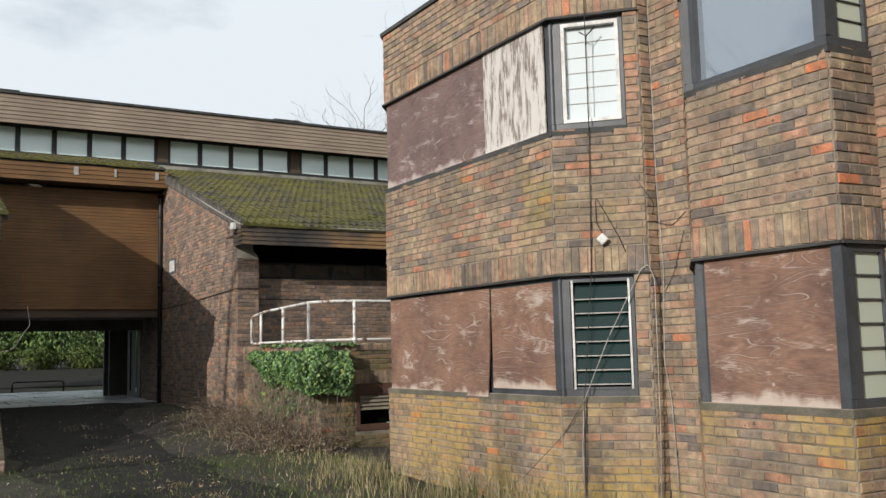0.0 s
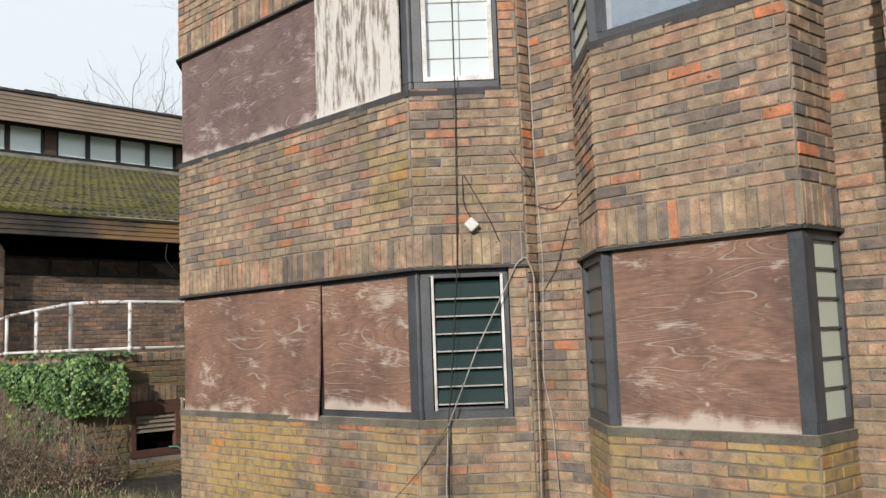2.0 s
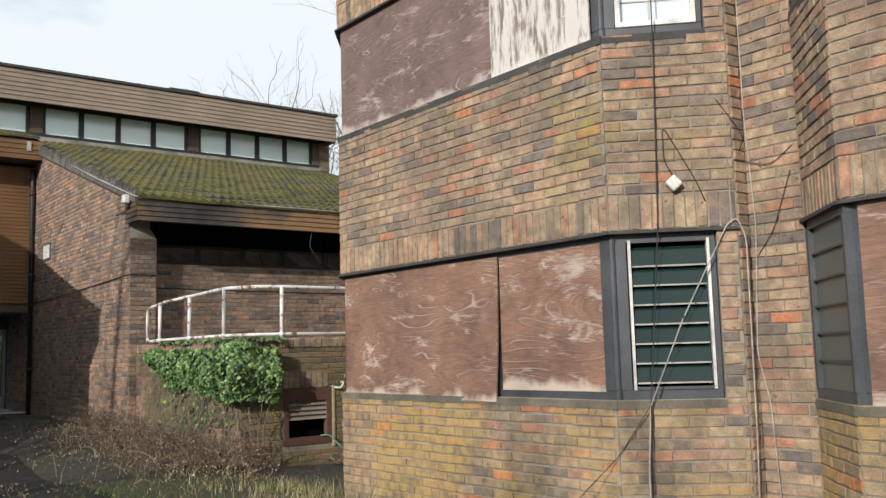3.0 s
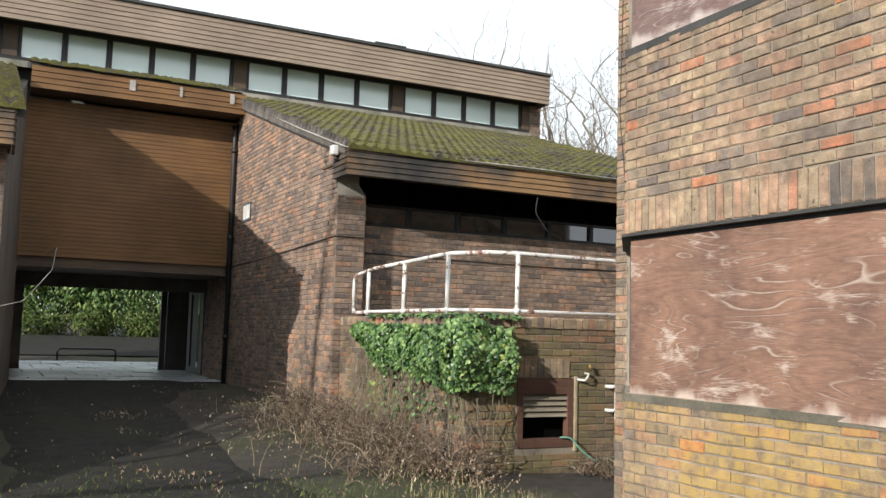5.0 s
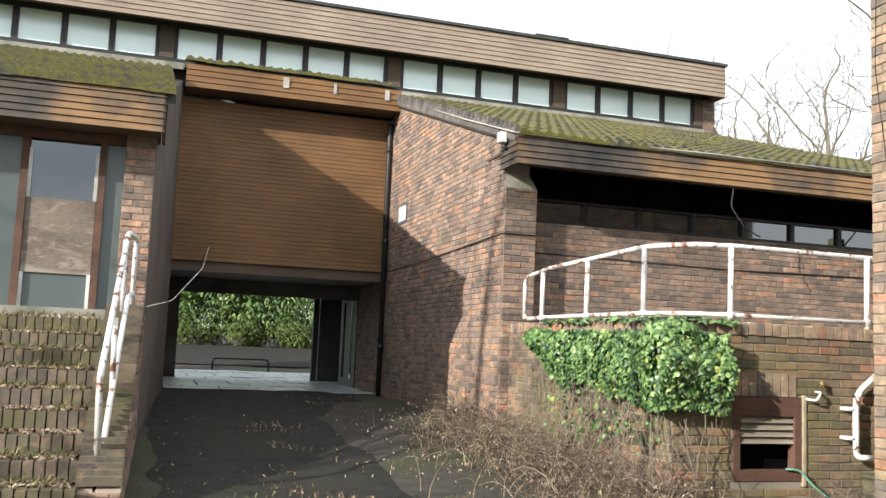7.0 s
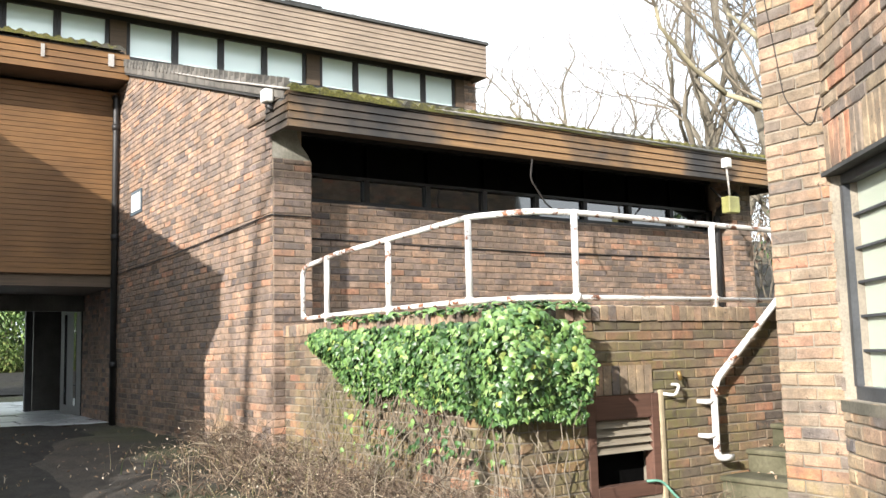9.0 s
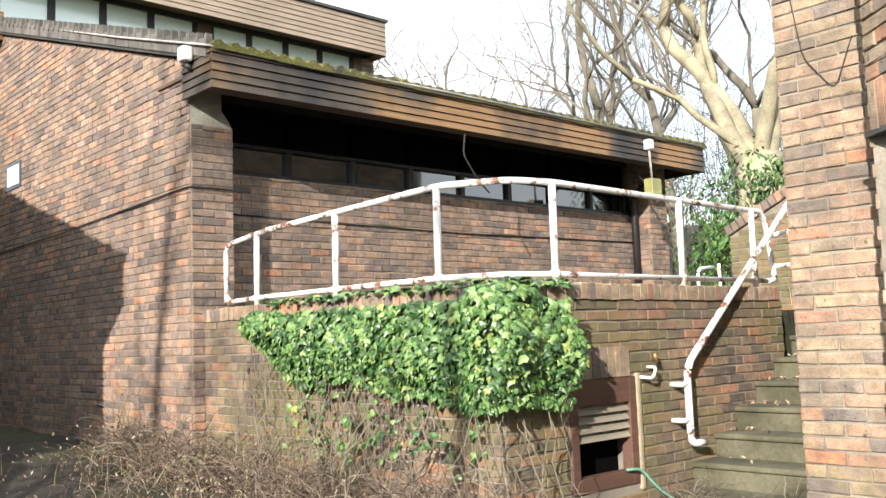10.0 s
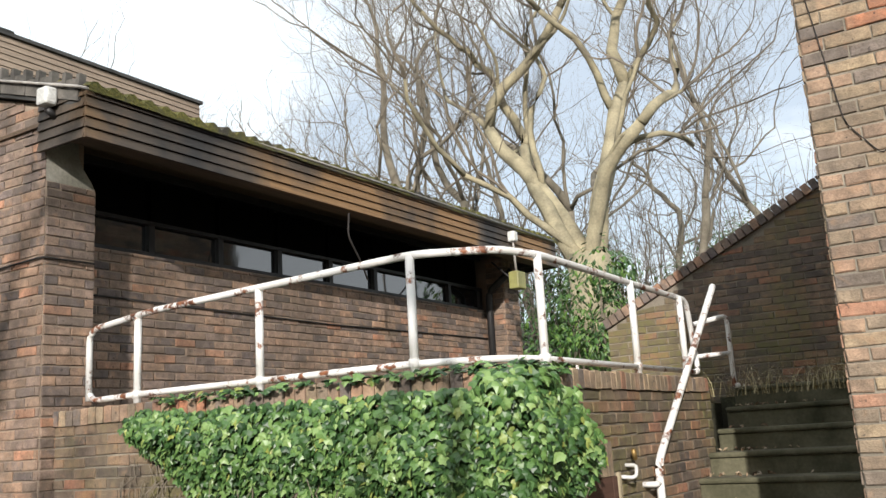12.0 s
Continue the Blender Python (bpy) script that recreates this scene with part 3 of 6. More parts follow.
def build_main_block():
    low = brick_wall("wall_west_lower", "base", "multicoloured brick base of the staggered block, yellow with lichen", lambda x, y, z: 4.5 < y < 9.9 and z > 0.45)
    mid = brick_wall("wall_west_spandrel", "main", "multicoloured brick band with a soldier course over the windows", lambda x, y, z: 3.8 < y < 8.4)
    topw = brick_wall("wall_west_parapet", "main", "brick parapet with a soldier course over the upper windows")
    plain = brick_wall("wall_west_recess", "main", "recessed multicoloured brick wall between the bays", lambda x, y, z: y > 3 and 0.5 < z < 4)
    for i, (a, b) in enumerate(zip(OUTLINE, OUTLINE[1:])):
        shift = 0.1 if i % 2 else 0.0
        if i in BAY_FACES:
            low.face(a, b, 0.0, Z_SILL - 0.0, joint_shift=shift)
            mid.face(a, b, Z_HEAD, Z_SILL2, soldiers=[(Z_HEAD, Z_HEAD + 0.225)], joint_shift=shift)
            topw.face(a, b, Z_HEAD2, Z_TOP, soldiers=[(Z_HEAD2, Z_HEAD2 + 0.225)], joint_shift=shift)
        else:
            start = (a[0], a[1] + 0.12) if i == 10 else a  # runs on as the jamb of the side light
            plain.face(start, b, 0.0, Z_TOP, joint_shift=shift)
    a, b = Vector(OUTLINE[CH]), Vector(OUTLINE[CH + 1])
    e = a + (b - a).normalized() * 0.655
    plain.face(e, b, Z_SILL, Z_HEAD, thick=0.15)
    plain.face(e, b, Z_SILL2, Z_HEAD2, thick=0.15)
    for k in sorted(BAY_FACES):
        a, b = OUTLINE[k], OUTLINE[k + 1]
        ln = (Vector(b) - Vector(a)).length
        for z in (Z_HEAD, Z_HEAD2):
            g = Geo()
            g.along(a, b, -0.008, ln + 0.008, -0.12, 0.03, z - 0.022, z - 0.003)
            tagged(g.ob("trim", LEAD), "dark lead lip under the soldier course", "trim", kind="structure")
    north = brick_wall("wall_north", "main", "brick end wall of the staggered block beside the garden steps")
    north.face((13.0, 11.25), (6.402, 11.25), 0.0, Z_TOP)
    g = Geo()
    for a, b in zip(OUTLINE, OUTLINE[1:]):
        ln = (Vector(b) - Vector(a)).length
        g.along(a, b, -0.02, ln + 0.02, -0.25, 0.035, Z_TOP, Z_TOP + 0.045)
    tagged(g.ob("parapet_capping", LEAD), "dark felt-edged parapet capping", "trim", kind="structure")
    r = Geo()
    pts = [(x + 0.2, y) for x, y in OUTLINE] + [(13.0, -7.0), (13.0, 11.3)]
    r.poly([(x, y, Z_TOP - 0.15) for x, y in pts][::-1])
    r.poly([(x, y, Z_TOP - 0.30) for x, y in pts])
    tagged(r.ob("ceiling", ROOM_WALL), "flat roof slab over the upper rooms", "ceiling", kind="structure")
    f = Geo()
    f.poly([(x, y, Z_HEAD + 0.55) for x, y in pts][::-1])
    f.poly([(x, y, Z_HEAD + 0.35) for x, y in pts])
    tagged(f.ob("floor_upper", ROOM_WALL), "plain floor slab between the storeys", "floor", kind="structure")
    k = Geo()
    k.box(9.0, 9.1, -7, 11.0, 0, Z_TOP - 0.3)
    k.box(6.3, 9.0, 5.8, 5.9, 0, Z_TOP - 0.3)
    k.box(12.95, 13.05, -7, 11.3, 0, Z_TOP)
    k.box(5.9, 13.0, -7.1, -7.0, 0, Z_TOP)
    tagged(k.ob("wall_inner", ROOM_WALL), "pale plastered inner room wall", "wall", kind="structure")


build_main_block()


def ledge(a, b, z, over=0.014):
    g = Geo()
    ln = (Vector(b) - Vector(a)).length
    g.along(a, b, -0.012, ln + 0.012, -0.2, over, z - 0.055, z - 0.004)
    return g


def bay_frame(win, a, b, z0, z1, posts, mat=None, inset=0.07):
    """Head, sill rail and posts of a bay window face; posts as distances along the face."""
    ln = (Vector(b) - Vector(a)).length
    for nm, lo, hi in (("head_rail", z1 - 0.07, z1 - 0.004), ("sill_rail", z0 + 0.0, z0 + 0.06)):
        g = Geo()
        g.along(a, b, 0.0, ln, -inset - 0.05, -inset + 0.03, lo, hi)
        g.ob(nm, mat or SLATE_FRAME, win)
    for s, w in posts:
        g = Geo()
        g.along(a, b, s - w / 2, s + w / 2, -inset - 0.05, -inset + 0.035, z0 + 0.061, z1 - 0.071)
        g.ob("post", mat or SLATE_FRAME, win)


def sheet(name, a, b, s0, s1, z0, z1, mat, label, off=0.0, warp=0.0):
    """A board fixed over a window, a little bowed, with a thickness."""
    a, b = Vector(a), Vector(b)
    u = (b - a).normalized()
    o = Vector((u.y, -u.x))
    g, nx, nz = Geo(), 10, 8
    k = {}
    for d in (0, 1):
        for j in range(nz + 1):
            for i in range(nx + 1):
                s, t = i / nx, j / nz
                out = off + 0.012 * d + warp * (1 - t) ** 2 * s ** 2
                p = a + u * (s0 + (s1 - s0) * s + 0.004 * noise.noise(Vector((t * 4, s1, 0)))) + o * out
                k[d, i, j] = len(g.v)
                g.v.append((p.x, p.y, z0 + (z1 - z0) * t - 0.3 * warp * s * (1 - t)))
    for j in range(nz):
        for i in range(nx):
            g.f.append((k[1, i, j], k[1, i + 1, j], k[1, i + 1, j + 1], k[1, i, j + 1]))
            g.f.append((k[0, i, j + 1], k[0, i + 1, j + 1], k[0, i + 1, j], k[0, i, j]))
    for i in range(nx):
        for j, fl in ((0, 1), (nz, 0)):
            q = (k[0, i, j], k[0, i + 1, j], k[1, i + 1, j], k[1, i, j])
            g.f.append(q if fl else q[::-1])
    for j in range(nz):
        for i, fl in ((0, 0), (nx, 1)):
            q = (k[0, i, j], k[0, i, j + 1], k[1, i, j + 1], k[1, i, j])
            g.f.append(q[::-1] if fl else q)
    board = tagged(g.ob(name, mat), label, "board")
    return board


def pane(win, a, b, s0, s1, z0, z1, mat, off=-0.09, name="pane"):
    g = Geo()
    g.along(a, b, s0, s1, off - 0.006, off, z0, z1)
    o = g.ob(name, mat, win)
    if mat is GLASS:
        o.visible_shadow = False
    return o


def casement(win, a, b, s0, s1, z0, z1, mat, w=0.035, rails=None):
    for nm, p, q, lo, hi in (("casement_stile", s0, s0 + w, z0, z1), ("casement_stile", s1 - w, s1, z0, z1),
                             ("casement_rail", s0 + w, s1 - w, z0, z0 + w), ("casement_rail", s0 + w, s1 - w, z1 - w, z1)):
        g = Geo()
        g.along(a, b, p, q, -0.10, -0.028, lo, hi)
        g.ob(nm, rails if rails and nm == "casement_rail" else mat, win)


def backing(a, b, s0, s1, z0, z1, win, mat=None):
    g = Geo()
    # black sheet painted as the shade behind the window
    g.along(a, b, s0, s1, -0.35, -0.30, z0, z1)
    g.ob("dark_reveal", mat or UNLIT_BLACK, win)


def build_bay_windows():
    A0, A1, A2, A3 = OUTLINE[2], OUTLINE[3], OUTLINE[4], OUTLINE[5]
    ln = A1[1] - A2[1]
    # lower window of the far bay: two boards and a louvre
    win = thing("window_1", "dark grey framed bay window, boarded, with a louvred side light", "window", kind="structure")
    ledge(A1, A2, Z_SILL).ob("window_sill", SILL, win)
    bay_frame(win, A1, A2, Z_SILL, Z_HEAD, [(0.03, 0.06), (2.10, 0.05), (ln - 0.06, 0.12)])
    backing(A1, A2, 0.05, ln - 0.05, Z_SILL, Z_HEAD, win)
    sheet("plywood_board", A1, A2, 0.03, 2.14, Z_SILL - 0.02, Z_HEAD - 0.05, PLY_RED, "weathered red-brown plywood board bowing off the window", -0.030, 0.05)
    sheet("plywood_board", A1, A2, 2.15, ln - 0.12, Z_SILL + 0.05, Z_HEAD - 0.06, PLY_RED, "smooth red-brown plywood board screwed over the window", -0.045)
    c = 0.65
    A3 = tuple(Vector(A2) + (Vector(A3) - Vector(A2)).normalized() * c)
    ledge(A2, A3, Z_SILL).ob("window_sill", SILL, win)
    bay_frame(win, A2, A3, Z_SILL, Z_HEAD, [(0.05, 0.10), (c - 0.015, 0.03)])
    casement(win, A2, A3, 0.11, c - 0.035, Z_SILL + 0.06, Z_HEAD - 0.06, WHITE_FRAME, 0.018, SLATE_FRAME)
    backing(A2, A3, 0.1, c - 0.05, Z_SILL, Z_HEAD, win)
    for i in range(7):
        z = Z_SILL + 0.10 + i * 0.122
        g = Geo()
        u = (Vector(A3) - Vector(A2)).normalized()
        o = Vector((u.y, -u.x))
        p, q = Vector(A2) + u * 0.135, Vector(A2) + u * (c - 0.06)
        lo, hi = -0.045, -0.085
        g.hexa([(*(p + o * lo), z), (*(q + o * lo), z), (*(q + o * (lo - 0.006)), z), (*(p + o * (lo - 0.006)), z),
                (*(p + o * hi), z + 0.125), (*(q + o * hi), z + 0.125), (*(q + o * (hi - 0.006)), z + 0.125), (*(p + o * (hi - 0.006)), z + 0.125)])
        g.ob("louvre_blade", GLASS_GREEN, win)
        e = Geo()
        e.along(A2, A3, 0.135, c - 0.06, -0.052, -0.040, z - 0.004, z + 0.006)
        e.ob("louvre_edge", CABLE_GREY, win)
    c0 = (Vector(A1) - Vector(A0)).length
    ledge(A0, A1, Z_SILL).ob("window_sill", SILL, win)
    bay_frame(win, A0, A1, Z_SILL, Z_HEAD, [(0.04, 0.08), (c0 - 0.05, 0.10)])
    pane(win, A0, A1, 0.08, c0 - 0.10, Z_SILL + 0.06, Z_HEAD - 0.07, GLASS_CREAM)
    for i in range(1, 6):
        g = Geo()
        z = Z_SILL + 0.06 + i * 0.155
        g.along(A0, A1, 0.08, c0 - 0.10, -0.088, -0.07, z, z + 0.012)
        g.ob("glazing_bar", SLATE_FRAME, win)
    # upper window of the far bay
    win = thing("window_2", "dark grey framed upper bay window, boarded, with a white side casement", "window", kind="structure")
    ledge(A1, A2, Z_SILL2, 0.012).ob("window_sill", LEAD, win)
    bay_frame(win, A1, A2, Z_SILL2, Z_HEAD2, [(0.03, 0.06), (ln - 0.05, 0.10)])
    backing(A1, A2, 0.05, ln - 0.05, Z_SILL2, Z_HEAD2, win)
    sheet("plywood_board", A1, A2, 0.02, 2.16, Z_SILL2 - 0.01, Z_HEAD2 - 0.02, PLY_PURPLE, "weathered dark purple-brown plywood board over the window", -0.030)
    sheet("plywood_board", A1, A2, 2.165, ln - 0.10, Z_SILL2 + 0.0, Z_HEAD2 - 0.02, PLY_PALE, "bleached peeling plywood board over the window", -0.022)
    ledge(A2, A3, Z_SILL2, 0.012).ob("window_sill", LEAD, win)
    bay_frame(win, A2, A3, Z_SILL2, Z_HEAD2, [(0.05, 0.10), (c - 0.015, 0.03)])
    casement(win, A2, A3, 0.105, c - 0.035, Z_SILL2 + 0.06, Z_HEAD2 - 0.06, WHITE_FRAME, 0.032)
    pane(win, A2, A3, 0.137, c - 0.067, Z_SILL2 + 0.10, Z_HEAD2 - 0.10, GLASS_WIRED)
    for i in range(1, 6):
        g = Geo()
        z = Z_SILL2 + 0.10 + i * 0.14
        g.along(A2, A3, 0.137, c - 0.067, -0.088, -0.083, z, z + 0.006)
        g.ob("glazing_wire", CABLE_GREY, win)
    g = Geo()
    g.along(A2, A3, c * 0.5, c * 0.5 + 0.006, -0.088, -0.083, Z_SILL2 + 0.1, Z_HEAD2 - 0.1)
    g.ob("glazing_wire", CABLE_GREY, win)
    bay_frame(win, A0, A1, Z_SILL2, Z_HEAD2, [(0.04, 0.08), (c0 - 0.05, 0.10)])
    pane(win, A0, A1, 0.08, c0 - 0.10, Z_SILL2 + 0.06, Z_HEAD2 - 0.07, GLASS_CREAM)
    # middle bay and the bay behind the start of the walk
    for num, k, boarded in ((3, 7, True), (5, 11, False)):
        B0, B1, B2, B3 = OUTLINE[k], OUTLINE[k + 1], OUTLINE[k + 2], OUTLINE[k + 3]
        fl, cl, cr = (Vector(B2) - Vector(B1)).length, (Vector(B1) - Vector(B0)).length, (Vector(B3) - Vector(B2)).length
        win = thing("window_%d" % num, "dark grey framed lower bay window" + (", boarded, with cream side lights" if boarded else ""), "window", kind="structure")
        for p, q in ((B0, B1), (B1, B2), (B2, B3)):
            ledge(p, q, Z_SILL).ob("window_sill", SILL, win)
        bay_frame(win, B1, B2, Z_SILL, Z_HEAD, [(0.04, 0.08), (fl - 0.045, 0.09)])
        backing(B1, B2, 0.05, fl - 0.05, Z_SILL, Z_HEAD, win)
        if boarded:
            sheet("plywood_board", B1, B2, 0.075, fl - 0.085, Z_SILL - 0.0, Z_HEAD - 0.02, PLY_RED, "warm brown figured plywood board nailed over the bay window", -0.028)
        else:
            pane(win, B1, B2, 0.08, fl - 0.12, Z_SILL + 0.06, Z_HEAD - 0.07, GLASS_DARK)
        for p, q, w in ((B0, B1, cl), (B2, B3, cr)):
            bay_frame(win, p, q, Z_SILL, Z_HEAD, [(0.02, 0.04), (w - 0.02, 0.04)], inset=0.035)
            pane(win, p, q, 0.04, w - 0.04, Z_SILL + 0.06, Z_HEAD - 0.07, GLASS_GREY if p == B0 else GLASS_CREAM, -0.03)
            for i in range(1, 6):
                g = Geo()
                z = Z_SILL + 0.06 + i * 0.155
                g.along(p, q, 0.04, w - 0.04, -0.029, -0.012, z, z + 0.012)
                g.ob("glazing_bar", SLATE_FRAME, win)
        win = thing("window_%d" % (num + 1), "dark grey framed upper bay window with one large clear pane", "window", kind="structure")
        for p, q in ((B0, B1), (B1, B2), (B2, B3)):
            ledge(p, q, Z_SILL2, 0.012).ob("window_sill", LEAD, win)
        bay_frame(win, B1, B2, Z_SILL2, Z_HEAD2, [(0.04, 0.08), (fl - 0.06, 0.12)])
        pane(win, B1, B2, 0.08, fl - 0.12, Z_SILL2 + 0.06, Z_HEAD2 - 0.07, GLASS_MIRROR)
        for p, q, w in ((B0, B1, cl), (B2, B3, cr)):
            bay_frame(win, p, q, Z_SILL2, Z_HEAD2, [(0.02, 0.04), (w - 0.02, 0.04)], inset=0.035)
            pane(win, p, q, 0.04, w - 0.04, Z_SILL2 + 0.06, Z_HEAD2 - 0.07, GLASS_CREAM, -0.03)
            for i in range(1, 7):
                g = Geo()
                z = Z_SILL2 + 0.06 + i * 0.13
                g.along(p, q, 0.04, w - 0.04, -0.029, -0.016, z, z + 0.008)
                g.ob("glazing_bar", SLATE_FRAME, win)


build_bay_windows()

# ---- low wing with the gable, the terrace and the clerestory range behind ----
GX, EAVE_Y, EAVE_Z, SLOPE = 5.60, 15.62, 3.77, 0.318
WALL_Y, PIER_Y, PANEL_Y, CLER_Y = 16.35, 16.10, 21.60, 23.0
WEST_A, WEST_B = (1.70, 16.05), (2.03, 21.6)


def roof_z(y):
    return EAVE_Z + (y - EAVE_Y) * SLOPE


def boards(parent, a, b, z0, z1, pitch, mat, off=0.0, name="board", thick=0.022, tilt=0.008, gap=0.006):
    """Horizontal lapped boards, each a piece."""
    a, b = Vector(a), Vector(b)
    u = (b - a).normalized()
    o = Vector((u.y, -u.x))
    n = max(1, round((z1 - z0) / pitch))
    for i in range(n):
        lo, hi = z0 + (z1 - z0) * i / n, z0 + (z1 - z0) * (i + 1) / n - gap
        g = Geo()
        P = [(a, off + thick + tilt), (b, off + thick + tilt), (b, off), (a, off)]
        Q = [(a, off + thick - tilt), (b, off + thick - tilt), (b, off), (a, off)]
        g.hexa([(*(p + o * d), lo) for p, d in P] + [(*(p + o * d), hi) for p, d in Q])
        g.ob(name, mat, parent)


def tile_roof(name, x0, x1, y0, y1, label, z_of):
    """Interlocking tiles row by row, each with a rolled edge, overlapping the row below."""
    g, tw, tl = Geo(), 0.30, 0.34
    rows = int((y1 - y0) / tl)
    for j in range(rows):
        ya = y0 + j * (y1 - y0) / rows
        yb = ya + (y1 - y0) / rows + 0.05
        n = int((x1 - x0) / tw)
        for i in range(n):
            xa = x0 + i * (x1 - x0) / n
            w = (x1 - x0) / n
            k = len(g.v)
            jit = random.uniform(-0.008, 0.008)
            prof = [(0.0, 0.0), (0.10, 0.035), (0.22, 0.045), (0.34, 0.02), (0.5, 0.0), (0.6, 0.035), (0.72, 0.045), (0.84, 0.02), (1.0, 0.0)]
            for y, lift in ((ya, 0.055), (yb, 0.02)):
                for s, h in prof:
                    g.v.append((xa + s * w, y, z_of(y) + lift + h + jit))
            for s, h in prof:
                g.v.append((xa + s * w, ya, z_of(ya) + 0.02 + jit))
            m = len(prof)
            for q in range(m - 1):
                g.f.append((k + q, k + q + 1, k + m + q + 1, k + m + q))
                g.f.append((k + 2 * m + q, k + 2 * m + q + 1, k + q + 1, k + q))
    roof = thing(name, label, "roof", kind="structure")
    tagged(g.ob("tiles", ROOF, roof), kind="stuff")
    s = Geo()
    ys = y0 + 0.09
    s.hexa([(x0, ys, z_of(ys) - 0.09), (x1, ys, z_of(ys) - 0.09), (x1, y1, z_of(y1) - 0.09), (x0, y1, z_of(y1) - 0.09),
            (x0, ys, z_of(ys) + 0.0), (x1, ys, z_of(ys) + 0.0), (x1, y1, z_of(y1) + 0.0), (x0, y1, z_of(y1) + 0.0)])
    s.ob("roof_deck", LEAD, roof)
    return roof


def build_wing():
    w = brick_wall("wall_gable", "wing", "sunlit red-brown brick gable wall beside the passage", lambda x, y, z: y < 18.3 and z > 1.4)
    rl = lambda y: roof_z(y) - 0.10
    w.face((GX, 22.6), (GX, PIER_Y), 0.0, 4, top=lambda s: rl(22.6 - s), thick=0.3)
    p = brick_wall("wall_pier", "wing", "brick end pier of the low wing with a corbelled top", lambda x, y, z: True)
    p.face((GX, PIER_Y), (6.0, PIER_Y), 0.0, 3.27, thick=0.12)
    p.face((6.0, PIER_Y), (6.0, WALL_Y), 0.0, 3.27, thick=0.12)
    # corbel under the eave
    g = Geo()
    prof = [(GX, 3.27), (6.0, 3.27), (5.965, 3.33), (5.90, 3.41), (5.86, 3.50), (5.85, 3.66), (GX, 3.66)]
    g.poly([(x, PIER_Y + 0.002, z) for x, z in prof])
    g.poly([(x, WALL_Y, z) for x, z in prof][::-1])
    for (xa, za), (xb, zb) in zip(prof, prof[1:] + prof[:1]):
        g.poly([(xa, PIER_Y + 0.002, za), (xa, WALL_Y, za), (xb, WALL_Y, zb), (xb, PIER_Y + 0.002, zb)])
    tagged(g.ob("corbel", CONCRETE), "stained curved concrete corbel under the eave", "trim", kind="structure")
    q = brick_wall("wall_terrace_back", "wing", "red-brown brick wall below the strip window, behind the white rail", lambda x, y, z: x < 10.5)
    q.face((6.0, WALL_Y), (12.2, WALL_Y), 0.9, 2.92, thick=0.3)
    e = brick_wall("wall_wing_end", "wing", "brick end pier at the far end of the low wing")
    e.face((12.2, PIER_Y), (12.6, PIER_Y), 0.6, 3.6, thick=0.12)
    e.face((12.2, WALL_Y), (12.2, PIER_Y), 0.6, 3.6, thick=0.12)
    e.face((12.6, PIER_Y), (12.6, 23.0), 0.6, 4, top=lambda s: rl(PIER_Y + s), thick=0.3)
    # strip window
    win = thing("window_7", "long dark strip window under the eave", "window", kind="structure")
    a, b = (6.0, WALL_Y + 0.12), (12.2, WALL_Y + 0.12)
    for nm, lo, hi in (("sill_rail", 2.924, 2.97), ("head_rail", 3.60, 3.664), ("transom", 3.20, 3.23)):
        g = Geo()
        g.along(a, b, 0.0, 6.2, -0.05, 0.05, lo, hi)
        g.ob(nm, DARK_METAL, win)
    n = 8
    for i in range(n + 1):
        g = Geo()
        s = 0.03 + 6.14 * i / n
        g.along(a, b, s - 0.03, s + 0.03, -0.05, 0.045, 2.971, 3.199)
        g.ob("mullion", DARK_METAL, win)
    for i in range(n):
        pane(win, a, b, 0.06 + 6.14 * i / n, 6.14 * (i + 1) / n, 2.971, 3.199, GLASS_DARK, 0.0)
        # upper panes: the dark behind them is put in as near-black colour
        pane(win, a, b, 0.06 + 6.14 * i / n, 6.14 * (i + 1) / n, 3.231, 3.599, UNLIT_BLACK, 0.0, "unlit_pane")
    # black sheet standing in for the unlit room
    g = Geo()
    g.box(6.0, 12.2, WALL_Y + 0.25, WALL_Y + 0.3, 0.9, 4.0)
    g.ob("room_shade_sheet", UNLIT_BLACK, win)
    # fascia and soffit
    f = thing("fascia", "weathered lapped board fascia along the mossy roof", "fascia", kind="structure")
    boards(f, (GX - 0.06, EAVE_Y), (12.8, EAVE_Y), 3.46, 3.83, 0.075, FASCIA)
    boards(f, (GX - 0.04, PIER_Y + 0.02), (GX - 0.04, EAVE_Y), 3.46, 3.83, 0.075, FASCIA)
    boards(f, (12.8, EAVE_Y), (12.8, 17.0), 3.46, 3.83, 0.075, FASCIA)
    g = Geo()
    g.box(GX - 0.035, 12.79, EAVE_Y + 0.005, WALL_Y + 0.3, 3.665, 3.69)
    g.box(GX - 0.035, 12.79, EAVE_Y + 0.004, EAVE_Y + 0.20, 3.48, 3.505)
    g.box(GX - 0.035, 12.79, EAVE_Y + 0.18, EAVE_Y + 0.199, 3.506, 3.664)
    g.ob("soffit", SOFFIT, f)
    tile_roof("roof_wing", GX - 0.06, 12.85, EAVE_Y - 0.05, CLER_Y - 0.05, "moss-covered tiled lean-to roof", roof_z)
    v = Geo()
    for i in range(22):
        y = EAVE_Y + 0.05 + i * 0.30
